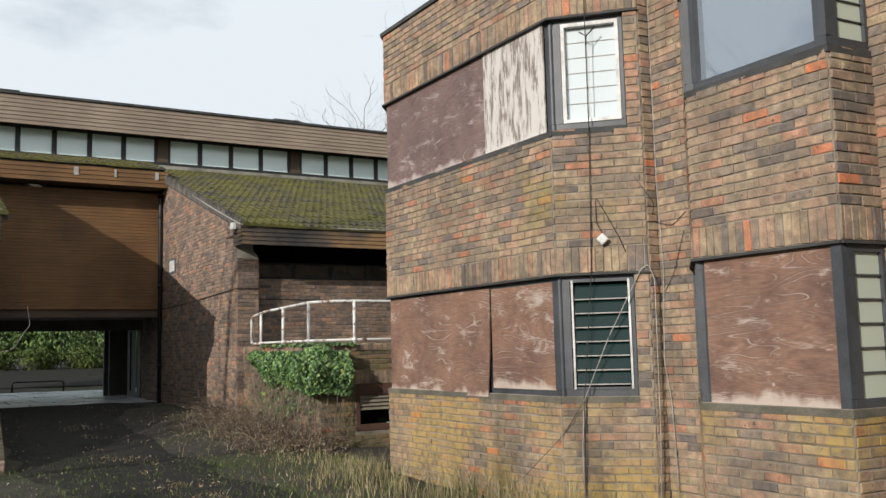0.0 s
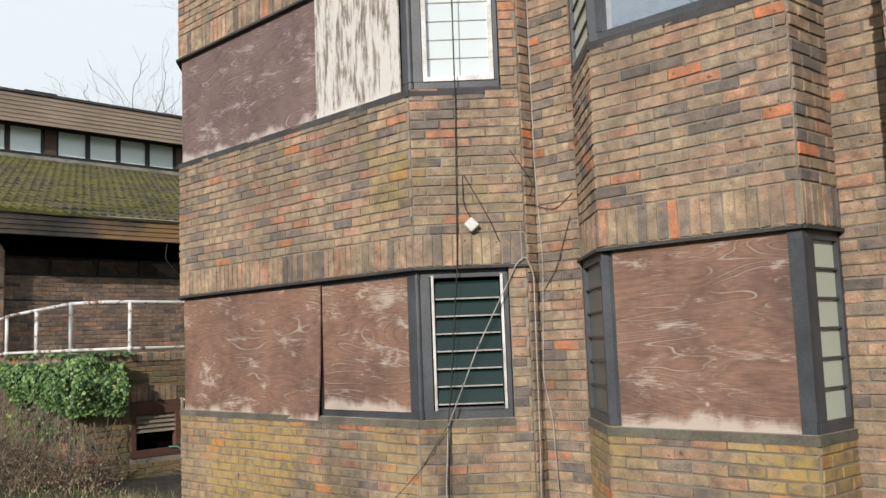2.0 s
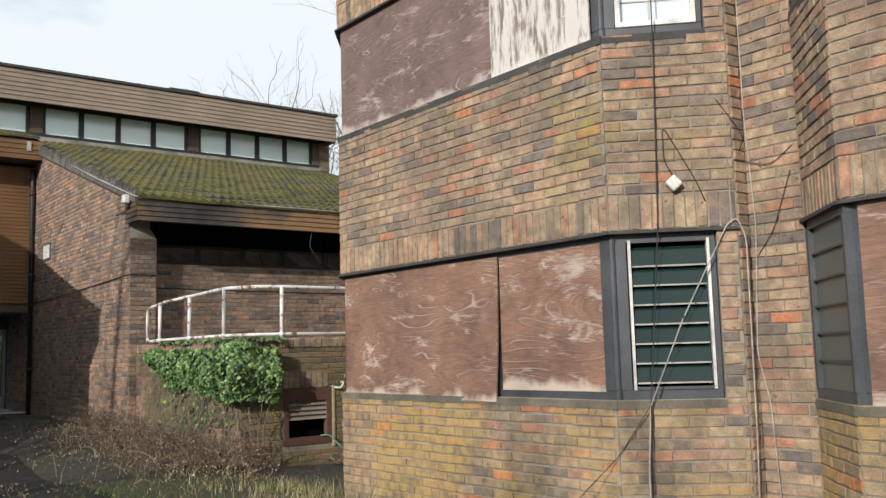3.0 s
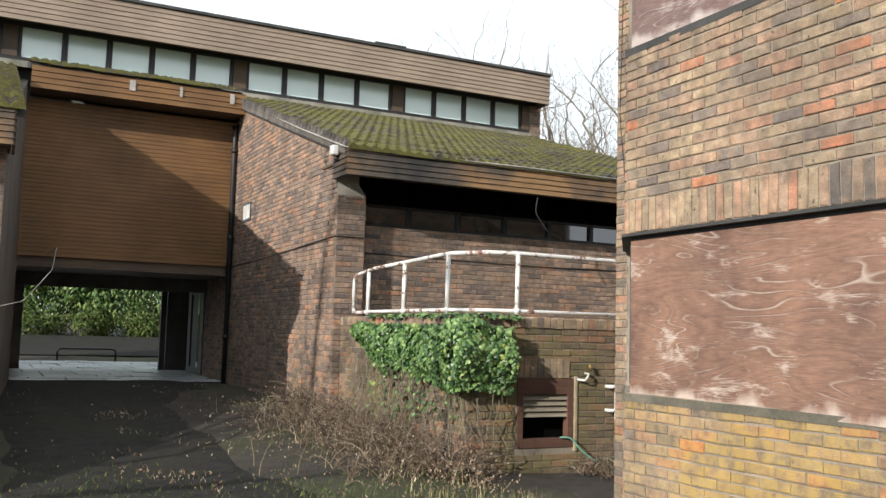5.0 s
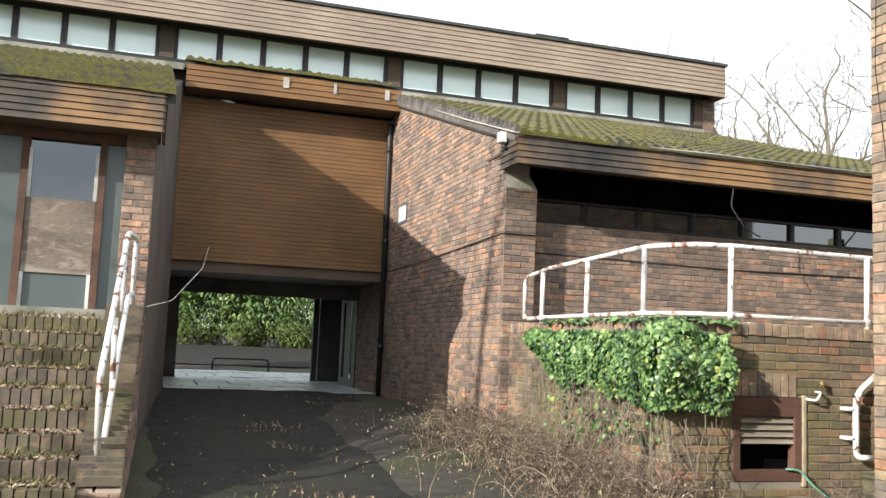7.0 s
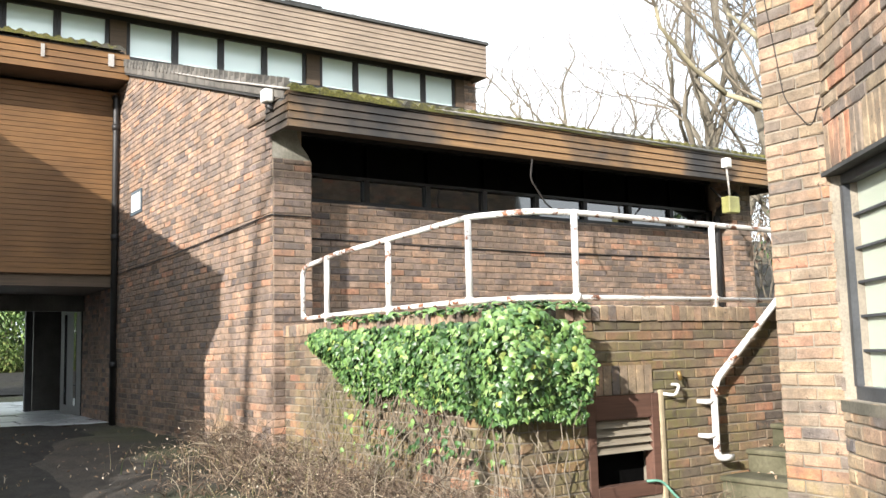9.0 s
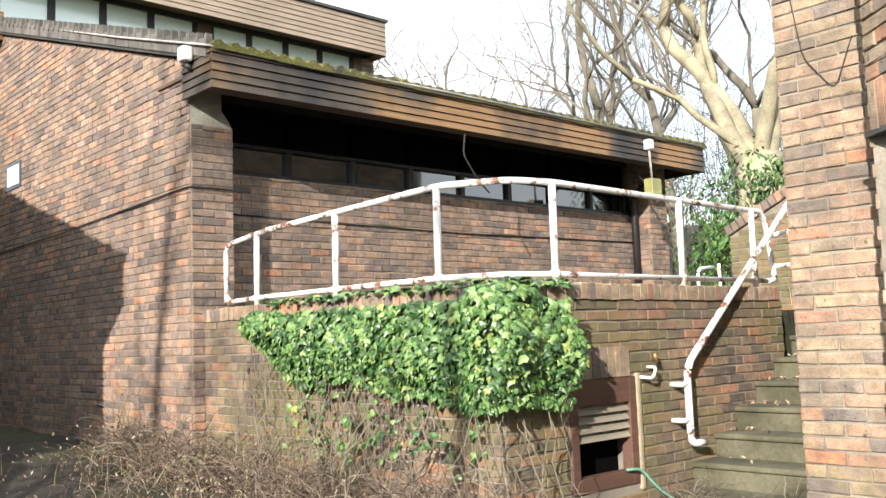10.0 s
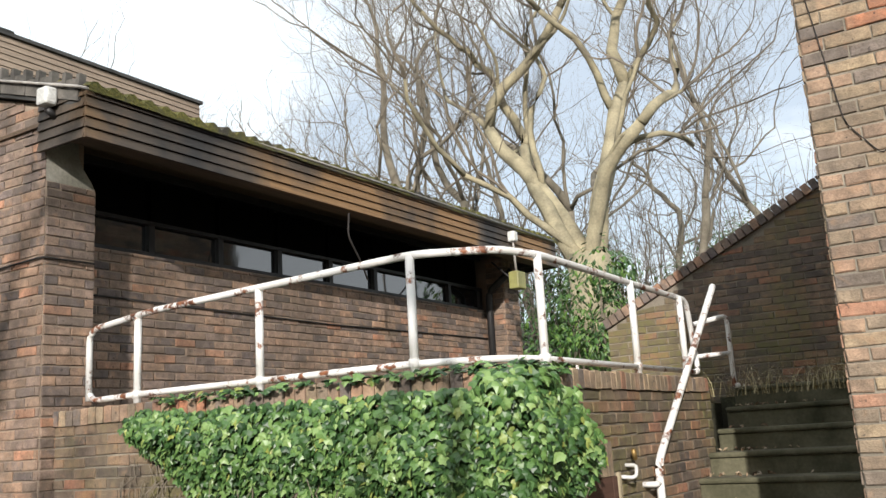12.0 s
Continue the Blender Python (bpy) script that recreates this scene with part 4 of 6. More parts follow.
        v.hexa([(GX - 0.075, y, roof_z(y) - 0.06), (GX + 0.06, y, roof_z(y) - 0.06), (GX + 0.06, y + 0.29, roof_z(y + 0.29) - 0.06), (GX - 0.075, y + 0.29, roof_z(y + 0.29) - 0.06),
                (GX - 0.075, y, roof_z(y) + 0.10), (GX + 0.06, y, roof_z(y) + 0.10), (GX + 0.06, y + 0.29, roof_z(y + 0.29) + 0.055), (GX - 0.075, y + 0.29, roof_z(y + 0.29) + 0.055)])
    for i in range(44):
        y = EAVE_Y + 0.03 + i * 0.15
        z = roof_z(y)
        v.hexa([(GX - 0.085, y, z + 0.03), (GX - 0.03, y, z + 0.03), (GX - 0.03, y + 0.045, z + 0.03), (GX - 0.085, y + 0.045, z + 0.03),
                (GX - 0.085, y - 0.01, z + 0.135), (GX - 0.03, y - 0.01, z + 0.135), (GX - 0.03, y + 0.025, z + 0.135), (GX - 0.085, y + 0.025, z + 0.135)])
    tagged(v.ob("verge", VERGE), "stepped dark verge tiles along the gable", "trim", kind="structure")


build_wing()


def build_clerestory():
    """The long range behind: strip of small panes, deep boarded fascia, brick end."""
    win = thing("window_8", "clerestory strip of pale square panes in dark frames", "window", kind="structure")
    x0, x1 = -9.5, 12.75
    a, b = (x0, CLER_Y), (x1, CLER_Y)
    ln = x1 - x0
    zb, zt = 6.28, 6.92
    for nm, lo, hi, o in (("sill_rail", zb - 0.05, zb + 0.03, 0.06), ("head_rail", zt - 0.04, zt + 0.05, 0.06)):
        g = Geo()
        g.along(a, b, 0, ln, -0.06, o, lo, hi)
        g.ob(nm, DARK_METAL, win)
    g = Geo()
    g.along(a, b, 0, ln, -0.06, 0.13, zb - 0.17, zb - 0.054)
    g.ob("window_sill", CONCRETE, win, "stained grey sill band")
    piers = [1.72 - 4.19 * 2 - 2.6, 1.72 - 4.19 * 2, 1.72 - 4.19, 1.72, 5.91, 9.38, 12.68]
    for p, q in zip(piers, piers[1:]):
        n = 5 if q - p > 4 else 4
        s0, s1 = p + 0.14 - x0, q - 0.14 - x0
        for i in range(n):
            w = (s1 - s0) / n
            pane(win, a, b, s0 + i * w + 0.055, s0 + (i + 1) * w - 0.055, zb + 0.03, zt - 0.04, GLASS_MILK, 0.0)
            for s in (s0 + i * w + 0.028, s0 + (i + 1) * w - 0.028):
                g = Geo()
                g.along(a, b, s - 0.026, s + 0.026, -0.05, 0.04, zb + 0.03, zt - 0.04)
                g.ob("mullion", DARK_METAL, win)
    for p in piers:
        g = Geo()
        g.along(a, b, max(0, p - x0 - 0.13), min(ln, p - x0 + 0.13), -0.08, 0.07, zb + 0.031, zt - 0.041)
        g.ob("pier", SOFFIT, win, "dull brown timber pier")
    end = brick_wall("wall_clerestory_end", "wing", "brick return at the end of the clerestory range")
    end.face((12.75, CLER_Y - 0.05), (13.05, CLER_Y - 0.05), 5.9, 6.9, thick=0.2)
    end.face((13.05, CLER_Y - 0.05), (13.05, 26.6), 0.6, 6.9, thick=0.2)
    f = thing("fascia", "deep brown lapped board fascia of the clerestory roof", "fascia", kind="structure")
    ya = CLER_Y - 0.55
    boards(f, (x0, ya), (12.95, ya), 6.84, 7.50, 0.095, FASCIA_TOP)
    boards(f, (12.95, ya), (12.95, 26.6), 6.84, 7.50, 0.095, FASCIA_TOP)
    g = Geo()
    g.box(x0, 12.94, ya + 0.005, 26.6, 6.965, 6.99)
    g.ob("soffit", SOFFIT, f)
    r = Geo()
    r.box(x0, 13.0, ya - 0.06, 26.7, 7.505, 7.56)
    r.box(2.0, 2.6, ya - 0.065, ya + 0.3, 7.561, 7.585)
    r.box(8.6, 9.3, ya - 0.065, ya + 0.3, 7.561, 7.59)
    tagged(r.ob("roof_clerestory", LEAD), "flat felt roof with a rough stone edge", "roof", kind="structure")
    back = Geo()
    back.box(x0, 12.74, CLER_Y + 0.5, CLER_Y + 0.6, 2.2, 7.0)
    back.box(-9.6, -9.5, 16.0, 26.6, 0.0, 7.5)
    back.box(x0, 12.74, CLER_Y + 0.07, CLER_Y + 0.12, 5.2, 6.24)
    back.box(x0, 13.0, 26.5, 26.6, 2.45, 7.5)
    back.box(6.6, 13.0, 26.5, 26.6, 0.3, 2.45)
    back.box(x0, 2.0, 26.5, 26.6, 0.3, 2.45)
    tagged(back.ob("wall_inner", GREY_RENDER), "grey rendered inner wall behind the clerestory", "wall", kind="structure")


build_clerestory()


def build_passage():
    """The bridge over the drive: cladded front, orange fascia, dark soffit, side walls, posts, paving beyond."""
    p = thing("bridge_cladding", "varnished brown lapped boards over the passage", "cladding", kind="structure")
    boards(p, (WEST_B[0], PANEL_Y), (GX - 0.004, PANEL_Y), 2.62, 5.28, 0.072, CLAD, name="board", tilt=0.003, gap=0.004)
    f = thing("fascia", "orange-brown board fascia over the bridge", "fascia", kind="structure")
    boards(f, (WEST_B[0] + 0.02, PANEL_Y - 0.50), (GX - 0.004, PANEL_Y - 0.50), 5.34, 5.72, 0.095, CLAD)
    g = Geo()
    g.box(WEST_B[0] + 0.02, GX - 0.006, PANEL_Y - 0.495, PANEL_Y + 0.1, 5.345, 5.37)
    g.ob("soffit", SOFFIT, f)
    for x, w in ((3.58, 0.10), (4.42, 0.05), (5.30, 0.08)):
        t = Geo()
        t.box(x, x + w, PANEL_Y - 0.542, PANEL_Y - 0.536, 5.50, 5.68)
        t.ob("joint_plate", CABLE_GREY, f, "flaking grey joint strip")
    s = Geo()
    s.box(WEST_B[0] - 0.3, GX + 1.2, PANEL_Y + 0.03, 26.6, 2.45, 2.62)
    tagged(s.ob("ceiling_passage", SOFFIT), "dark boarded soffit of the passage", "ceiling", kind="structure")
    tile_roof("roof_bridge", WEST_B[0] + 0.0, GX - 0.07, PANEL_Y - 0.57, CLER_Y - 0.05, "mossy tiles above the bridge fascia", lambda y: 5.73 + (y - PANEL_Y + 0.57) * 0.26)
    r = brick_wall("wall_passage", "wing", "dark brick side wall inside the passage")
    r.face((GX, 25.2), (GX, 22.6), 0.0, 2.45, thick=0.2)
    r.face((6.6, 26.5), (6.6, 25.2), 0.0, 2.45, thick=0.2)
    for x, y in ((5.18, 26.14),):
        k = Geo()
        k.box(x, x + 0.12, y, y + 0.12, 0.3, 2.45)
        tagged(k.ob("post", DARK_METAL, bevel=0.008), "dark steel post carrying the passage soffit", "post", "passage posts")
    k = Geo()
    k.box(5.34, 6.6, 26.3, 26.45, 0.3, 2.45)
    k.box(2.032, 2.36, 26.3, 26.45, 0.3, 2.45)
    tagged(k.ob("wall_passage_return", GREY_RENDER), "dark rendered return walls at the end of the passage", "wall", kind="structure")
    d = thing("door_1", "dark door with two narrow pale glass strips in the passage", "door", kind="structure")
    k = Geo()
    k.box(GX - 0.03, GX - 0.012, 23.6, 25.1, 0.45, 2.35)
    k.ob("door_leaf", DARK_METAL, d)
    for y in (23.85, 24.55):
        k = Geo()
        k.box(GX - 0.04, GX - 0.031, y + 0.06, y + 0.22, 0.7, 2.2)
        k.ob("pane", GLASS_DARK, d)
    pav = thing("paving", "wet paving slabs beyond the passage, sky sheen in their pale colour", "paving", kind="structure")
    rnd = random.Random(4)
    bed = Geo()
    bed.box(2.04, 6.3, 21.9, 31.4, 0.30, 0.525)
    bed.ob("joint_bed", GROUND, pav)
    for j in range(15):
        y, x, i = 21.92 + j * 0.63, 2.06 - (j % 2) * 0.3, 0
        while x < 6.2:
            w = 0.62 if (i + j) % 3 else 0.92
            x0, x1 = max(x, 2.06), min(x + w, 6.28)
            if x1 - x0 > 0.15:
                g = Geo()
                z = 0.545 + rnd.uniform(-0.008, 0.008)
                g.box(x0 + 0.018, x1 - 0.018, y + 0.018, y + 0.612, z - 0.05, z)
                g.ob("slab", PAVING, pav)
            x, i = x + w, i + 1


build_passage()


def build_west_range():
    """The range on the other side of the drive: brick piers, blanked glazing, deep fascia, tiled roof."""
    a, b = WEST_A, WEST_B
    y0 = a[1]
    w = brick_wall("wall_west_range", "wing", "brick pier at the corner of the range beyond the brick steps", lambda x, y, z: True)
    w.face((1.40, y0), (1.70, y0), 0.0, 3.6, thick=0.2)
    w.face((-9.5, y0), (-4.0, y0), 0.0, 3.6, thick=0.2)
    d = brick_wall("wall_passage_west", "wing", "shaded brick side wall of the range along the drive")
    u = (Vector(b) - Vector(a)).normalized()
    n_in = Vector((-u.y, u.x)) * 0.25
    A0, B0, B1, A1 = Vector(a), Vector(b), Vector(b) + n_in, Vector(a) + n_in
    za, zb = roof_z(a[1]) - 0.1, roof_z(b[1]) - 0.1
    sw = Geo()
    sw.hexa([(p.x, p.y, 0.0) for p in (A0, B0, B1, A1)] + [(A0.x, A0.y, za), (B0.x, B0.y, zb), (B1.x, B1.y, zb), (A1.x, A1.y, za)])
    tagged(sw.ob("wall_range_side", BROWN_RENDER), "smooth grey-brown rendered side wall of the range along the drive", "wall", kind="structure")
    d.face((2.03, 21.6), (2.03, 26.5), 0.0, 2.6, thick=0.25)
    win = thing("window_9", "blanked grey glazing with a chipboard panel and a white notice", "window", kind="structure")
    A, B = (-4.0, y0 + 0.08), (1.40, y0 + 0.08)
    ln = 5.40
    g = Geo()
    g.along(A, B, 0, ln, -0.1, 0.13, 1.44, 1.61)
    g.ob("threshold", CONCRETE, win, "pale concrete threshold")
    g = Geo()
    g.along(A, B, 0, ln, -0.06, 0.05, 3.30, 3.40)
    g.ob("head_rail", RUST_STEEL, win)
    for s in (0.04, 1.1, 2.2, 3.3, 4.46, 5.19):
        g = Geo()
        g.along(A, B, s - 0.035, s + 0.035, -0.06, 0.05, 1.556, 3.299)
        g.ob("mullion", RUST_STEEL, win)
    for p, q in ((0.075, 1.065), (1.135, 2.165), (2.235, 3.265), (3.335, 4.425), (4.495, 5.155), (5.225, 5.40)):
        if p == 4.495:
            pane(win, A, B, p, q, 2.66, 3.299, GLASS_DARK, 0.0)
            pane(win, A, B, p, q, 1.556, 2.66, GLASS_GREY, 0.0)
        else:
            pane(win, A, B, p, q, 1.556, 3.299, GLASS_GREY, 0.0)
    for s in (4.512, 5.138):
        for lo, hi in ((1.57, 1.95), (2.70, 3.20)):
            g = Geo()
            g.along(A, B, s - 0.018, s + 0.018, 0.005, 0.03, lo, hi)
            g.ob("bead", WHITE_FRAME, win)
    sheet("chipboard_panel", A, B, 4.50, 5.15, 1.95, 2.70, OSB, "weathered chipboard panel over the lower pane", 0.012)
    n = Geo()
    n.along(A, B, 3.95, 4.24, 0.002, 0.006, 2.50, 2.74)
    notice = tagged(n.ob("notice", PLASTIC), "white paper notice stuck on the grey glazing", "notice")
    for z0, z1, s1 in ((2.68, 2.70, 4.19), (2.64, 2.655, 4.22)):
        k = Geo()
        k.along(A, B, 4.0, s1, 0.0065, 0.008, z0, z1)
        k.ob("text_line", INK, notice)
    f = thing("fascia", "weathered brown board fascia of the range", "fascia", kind="structure")
    boards(f, (-9.6, EAVE_Y), (1.74, EAVE_Y), 3.38, 3.80, 0.07, FASCIA)
    boards(f, (1.74, EAVE_Y), (1.75, y0 + 0.2), 3.38, 3.80, 0.07, FASCIA)
    g = Geo()
    g.box(-9.6, 1.735, EAVE_Y + 0.005, y0 + 0.3, 3.405, 3.43)
    g.ob("soffit", SOFFIT, f)
    tile_roof("roof_range", -9.6, 1.85, EAVE_Y - 0.05, CLER_Y - 0.05, "moss-covered tiled lean-to roof of the range", roof_z)


build_west_range()


# ---- terrace: low brick wall, slab, white rail, hatch ----
TX, TY, TZ = 5.72, 12.65, 1.60
TEND = 8.95


def build_terrace():
    w = brick_wall("wall_terrace_side", "damp_shade", "damp brick retaining wall under the ivy and the white rail", lambda x, y, z: z > 0.45)
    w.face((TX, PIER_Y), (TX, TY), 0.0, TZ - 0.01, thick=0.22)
    v = brick_wall("wall_terrace_front", "damp_shade", "mossy brick retaining wall with a small vent hatch beside the steps", lambda x, y, z: True)
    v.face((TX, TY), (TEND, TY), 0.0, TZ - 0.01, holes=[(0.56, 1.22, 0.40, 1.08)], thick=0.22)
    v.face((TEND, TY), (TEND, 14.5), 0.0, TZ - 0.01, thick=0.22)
    s = Geo()
    s.hexa([(TX + 0.2, TY + 0.2, 0.0), (14.5, TY + 0.2, 0.0), (14.5, WALL_Y, 0.0), (TX + 0.2, WALL_Y, 0.0),
            (TX + 0.2, TY + 0.2, 1.50), (14.5, TY + 0.2, 1.50), (14.5, WALL_Y, 1.50), (TX + 0.2, WALL_Y, 1.50)])
    tagged(s.ob("terrace", GROUND), "weedy earth-topped terrace in front of the low wing", "terrace", kind="structure")
    cop = thing("coping", "brick-on-edge coping along the terrace wall", "coping", kind="structure")
    me = {}
    rnd = random.Random(8)

    def coping_brick(x, y, turn):
        key = rnd.randrange(3)
        if key not in me:
            g = Geo()
            k = 0.006
            c = [(-0.034, -0.125), (0.034, -0.125), (0.034, 0.105), (-0.034, 0.105)]
            g.hexa([(a, b, -0.006) for a, b in c] + [(a, b, 0.085 + 0.004 * key) for a, b in c])
            g.hexa([(a, b, 0.084 + 0.004 * key) for a, b in c] + [(a * 0.82, b * 0.95, 0.092 + 0.004 * key) for a, b in c])
            me[key] = g.mesh("brick", BRICK["main"][0])
        o = new("brick", me[key])
        o.parent = cop
        o.matrix_basis = pose(x, y, TZ - 0.02 + rnd.uniform(-0.004, 0.004), rnd.uniform(-1, 1), rnd.uniform(-1, 1), turn + rnd.uniform(-1.5, 1.5))

    n = int((PIER_Y - TY) / 0.077)
    for i in range(n):
        coping_brick(TX + 0.1, TY + 0.12 + i * 0.077, -90)
    n = int((TEND - TX) / 0.077)
    for i in range(n):
        coping_brick(TX + 0.04 + i * 0.077, TY + 0.1, 0)
    g = Geo()
    g.box(TX + 0.004, TX + 0.215, TY + 0.004, PIER_Y, TZ - 0.03, TZ + 0.05)
    g.box(TX + 0.216, TEND - 0.004, TY + 0.004, TY + 0.215, TZ - 0.03, TZ + 0.05)
    g.ob("mortar_bed", MORTAR, cop)
    # lintel of upright bricks over the hatch
    lin = thing("lintel", "pale upright bricks over the vent hatch", "lintel", kind="structure")
    for i in range(9):
        k = Geo()
        x = TX + 0.48 + i * 0.077
        k.box(x, x + 0.066, TY - 0.016, TY + 0.05, 1.085, 1.275)
        k.ob("brick", BRICK["main"][0], lin)
    # hatch
    h = thing("vent_hatch", "brown timber vent hatch with broken louvres above a dark opening", "hatch")
    x0, x1, z0, z1 = TX + 0.56, TX + 1.22, 0.40, 1.08
    for nm, a, b, lo, hi in (("frame_post", x0, x0 + 0.07, z0, z1), ("frame_post", x1 - 0.07, x1, z0, z1), ("frame_head", x0 + 0.07, x1 - 0.07, z1 - 0.16, z1), ("frame_sill", x0 + 0.07, x1 - 0.07, z0, z0 + 0.09)):
        k = Geo()
        k.box(a, b, TY - 0.012, TY + 0.07, lo, hi)
        k.ob(nm, DOOR_BROWN, h, bevel=0.004)
    for i in range(4):
        k = Geo()
        z = 0.70 + i * 0.056
        k.hexa([(x0 + 0.07, TY - 0.006, z), (x1 - 0.07, TY - 0.006, z), (x1 - 0.07, TY + 0.004, z), (x0 + 0.07, TY + 0.004, z),
                (x0 + 0.07, TY + 0.04, z + 0.06), (x1 - 0.07, TY + 0.04, z + 0.06), (x1 - 0.07, TY + 0.05, z + 0.06), (x0 + 0.07, TY + 0.05, z + 0.06)])
        k.ob("louvre_slat", PALE_TIMBER, h)
    # black sheet in place of the shade inside the hatch
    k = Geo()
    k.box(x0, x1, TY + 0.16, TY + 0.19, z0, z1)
    k.ob("recess_shade_sheet", UNLIT_BLACK, h)
    k = Geo()
    k.box(x1 + 0.004, x1 + 0.055, TY - 0.020, TY + 0.03, z0 - 0.05, z1 + 0.02)
    tagged(k.ob("trim", CREAM_CEMENT, bevel=0.015), "cream cement fillet down the side of the vent hatch", "trim", kind="structure")
    # pipe stub
    t = thing("pipe_stub", "cut brass and plastic pipe stub on the wall", "pipe")
    k = Geo()
    k.tube(bend([(TX + 1.36, TY + 0.02, 1.13), (TX + 1.36, TY - 0.08, 1.13), (TX + 1.31, TY - 0.09, 1.06), (TX + 1.26, TY - 0.02, 1.07)], 0.03), 0.011, 10)
    k.ob("pipe", PLASTIC, t, smooth=True)
    k = Geo()
    k.tube([(TX + 1.40, TY - 0.06, 1.16), (TX + 1.38, TY - 0.06, 1.22)], 0.015, 10)
    k.ob("valve", BRASS, t, smooth=True)
    k = Geo()
    k.tube(bend([(TX + 1.05, TY - 0.03, 0.50), (TX + 1.16, TY - 0.06, 0.50), (TX + 1.26, TY - 0.12, 0.36), (TX + 1.50, TY - 0.2, 0.20), (TX + 1.9, TY - 0.30, 0.17)], 0.08), 0.009, 8)
    tagged(k.ob("hose", HOSE, smooth=True), "green garden hose trailing from the hatch", "hose")


build_terrace()


def build_terrace_rail():
    r = thing("handrail", "white tubular rail with flaking paint and rust on the terrace wall", "railing")
    x, yc = TX + 0.06, TY + 0.08
    zt, zl, zb = 2.31, 2.24, 1.73
    top = [(x, 15.84, zb), (x, 15.84, 2.20), (x, 15.2, 2.26), (x, 13.2, zt), (x + 0.22, 12.82, zt), (6.31, yc, zt), (8.95, yc + 0.02, 2.30), (9.08, yc + 0.02, 1.74), (8.9, yc, 1.735)]
    low = [(x, 15.84, 2.0), (x, 15.84, zb), (x, 15.3, 1.74), (x, 13.2, 1.735), (x + 0.22, 12.82, 1.735), (6.31, yc, 1.735), (8.9, yc, 1.735)]
    g = Geo()
    g.tube(bend(top, 0.10, 6), 0.0215, 12)
    g.ob("top_rail", RAIL_PAINT, r, smooth=True)
    g = Geo()
    g.tube(bend(low, 0.10, 6), 0.019, 12)
    g.ob("bottom_rail", RAIL_PAINT, r, smooth=True)
    for px, py, z in ((x, 15.36, 2.245), (x, 14.30, 2.285), (x, 13.22, 2.31), (6.31, yc, 2.31), (7.70, yc, 2.31), (8.72, yc, 2.30)):
        g = Geo()
        g.tube([(px, py, TZ + 0.05), (px + 0.004, py, z)], 0.024, 10)
        p = g.ob("post", RAIL_PAINT, r, smooth=True)
        g = Geo()
        g.tube([(px, py, 1.715), (px, py, 1.76)], 0.031, 10)
        g.ob("collar", RAIL_PAINT, p, smooth=True)
    # sloping rail by the steps
    s = thing("stair_rail", "white tubular stair rail bracketed to the terrace wall", "railing")
    y = TY - 0.09
    g = Geo()
    g.tube(bend([(7.56, y - 0.02, 0.60), (7.42, y, 0.60), (7.42, y, 1.12), (9.03, y, 2.36), (9.08, y, 2.40)], 0.10, 6), 0.025, 12)
    g.ob("rail_tube", RAIL_PAINT, s, smooth=True)
    for z in (0.76, 1.0):
        g = Geo()
        g.tube([(7.34, TY + 0.01, z), (7.34, y, z), (7.42, y, z)], 0.018, 8)
        g.ob("bracket", RAIL_PAINT, s, smooth=True)
    e = thing("rail_end", "short white tubular rail frame at the top of the steps", "railing")
    g = Geo()
    g.tube(bend([(9.10, 12.75, 2.12), (9.30, 12.54, 2.18), (9.30, 12.54, 1.62), (9.27, 12.50, 1.62)], 0.05), 0.02, 10)
    g.ob("frame_tube", RAIL_PAINT, e, smooth=True)
    g = Geo()
    g.tube([(9.08, 12.75, 1.86), (9.30, 12.54, 1.88)], 0.018, 10)
    g.ob("cross_tube", RAIL_PAINT, e, smooth=True)
    # low rail further along the terrace
    f = thing("handrail", "small white tubular rail at the far end of the terrace", "railing")
    g = Geo()
    g.tube(bend([(12.9, 15.3, 1.62), (12.0, 15.3, 1.62), (12.0, 15.3, 2.12), (12.35, 15.3, 2.15)], 0.1), 0.022, 10)
    g.ob("loop_tube", RAIL_PAINT, f, smooth=True)
    for px in (12.5,):
        g = Geo()
        g.tube([(px, 15.3, 1.5), (px, 15.3, 2.2)], 0.02, 10)
        g.ob("post", RAIL_PAINT, f, smooth=True)


build_terrace_rail()


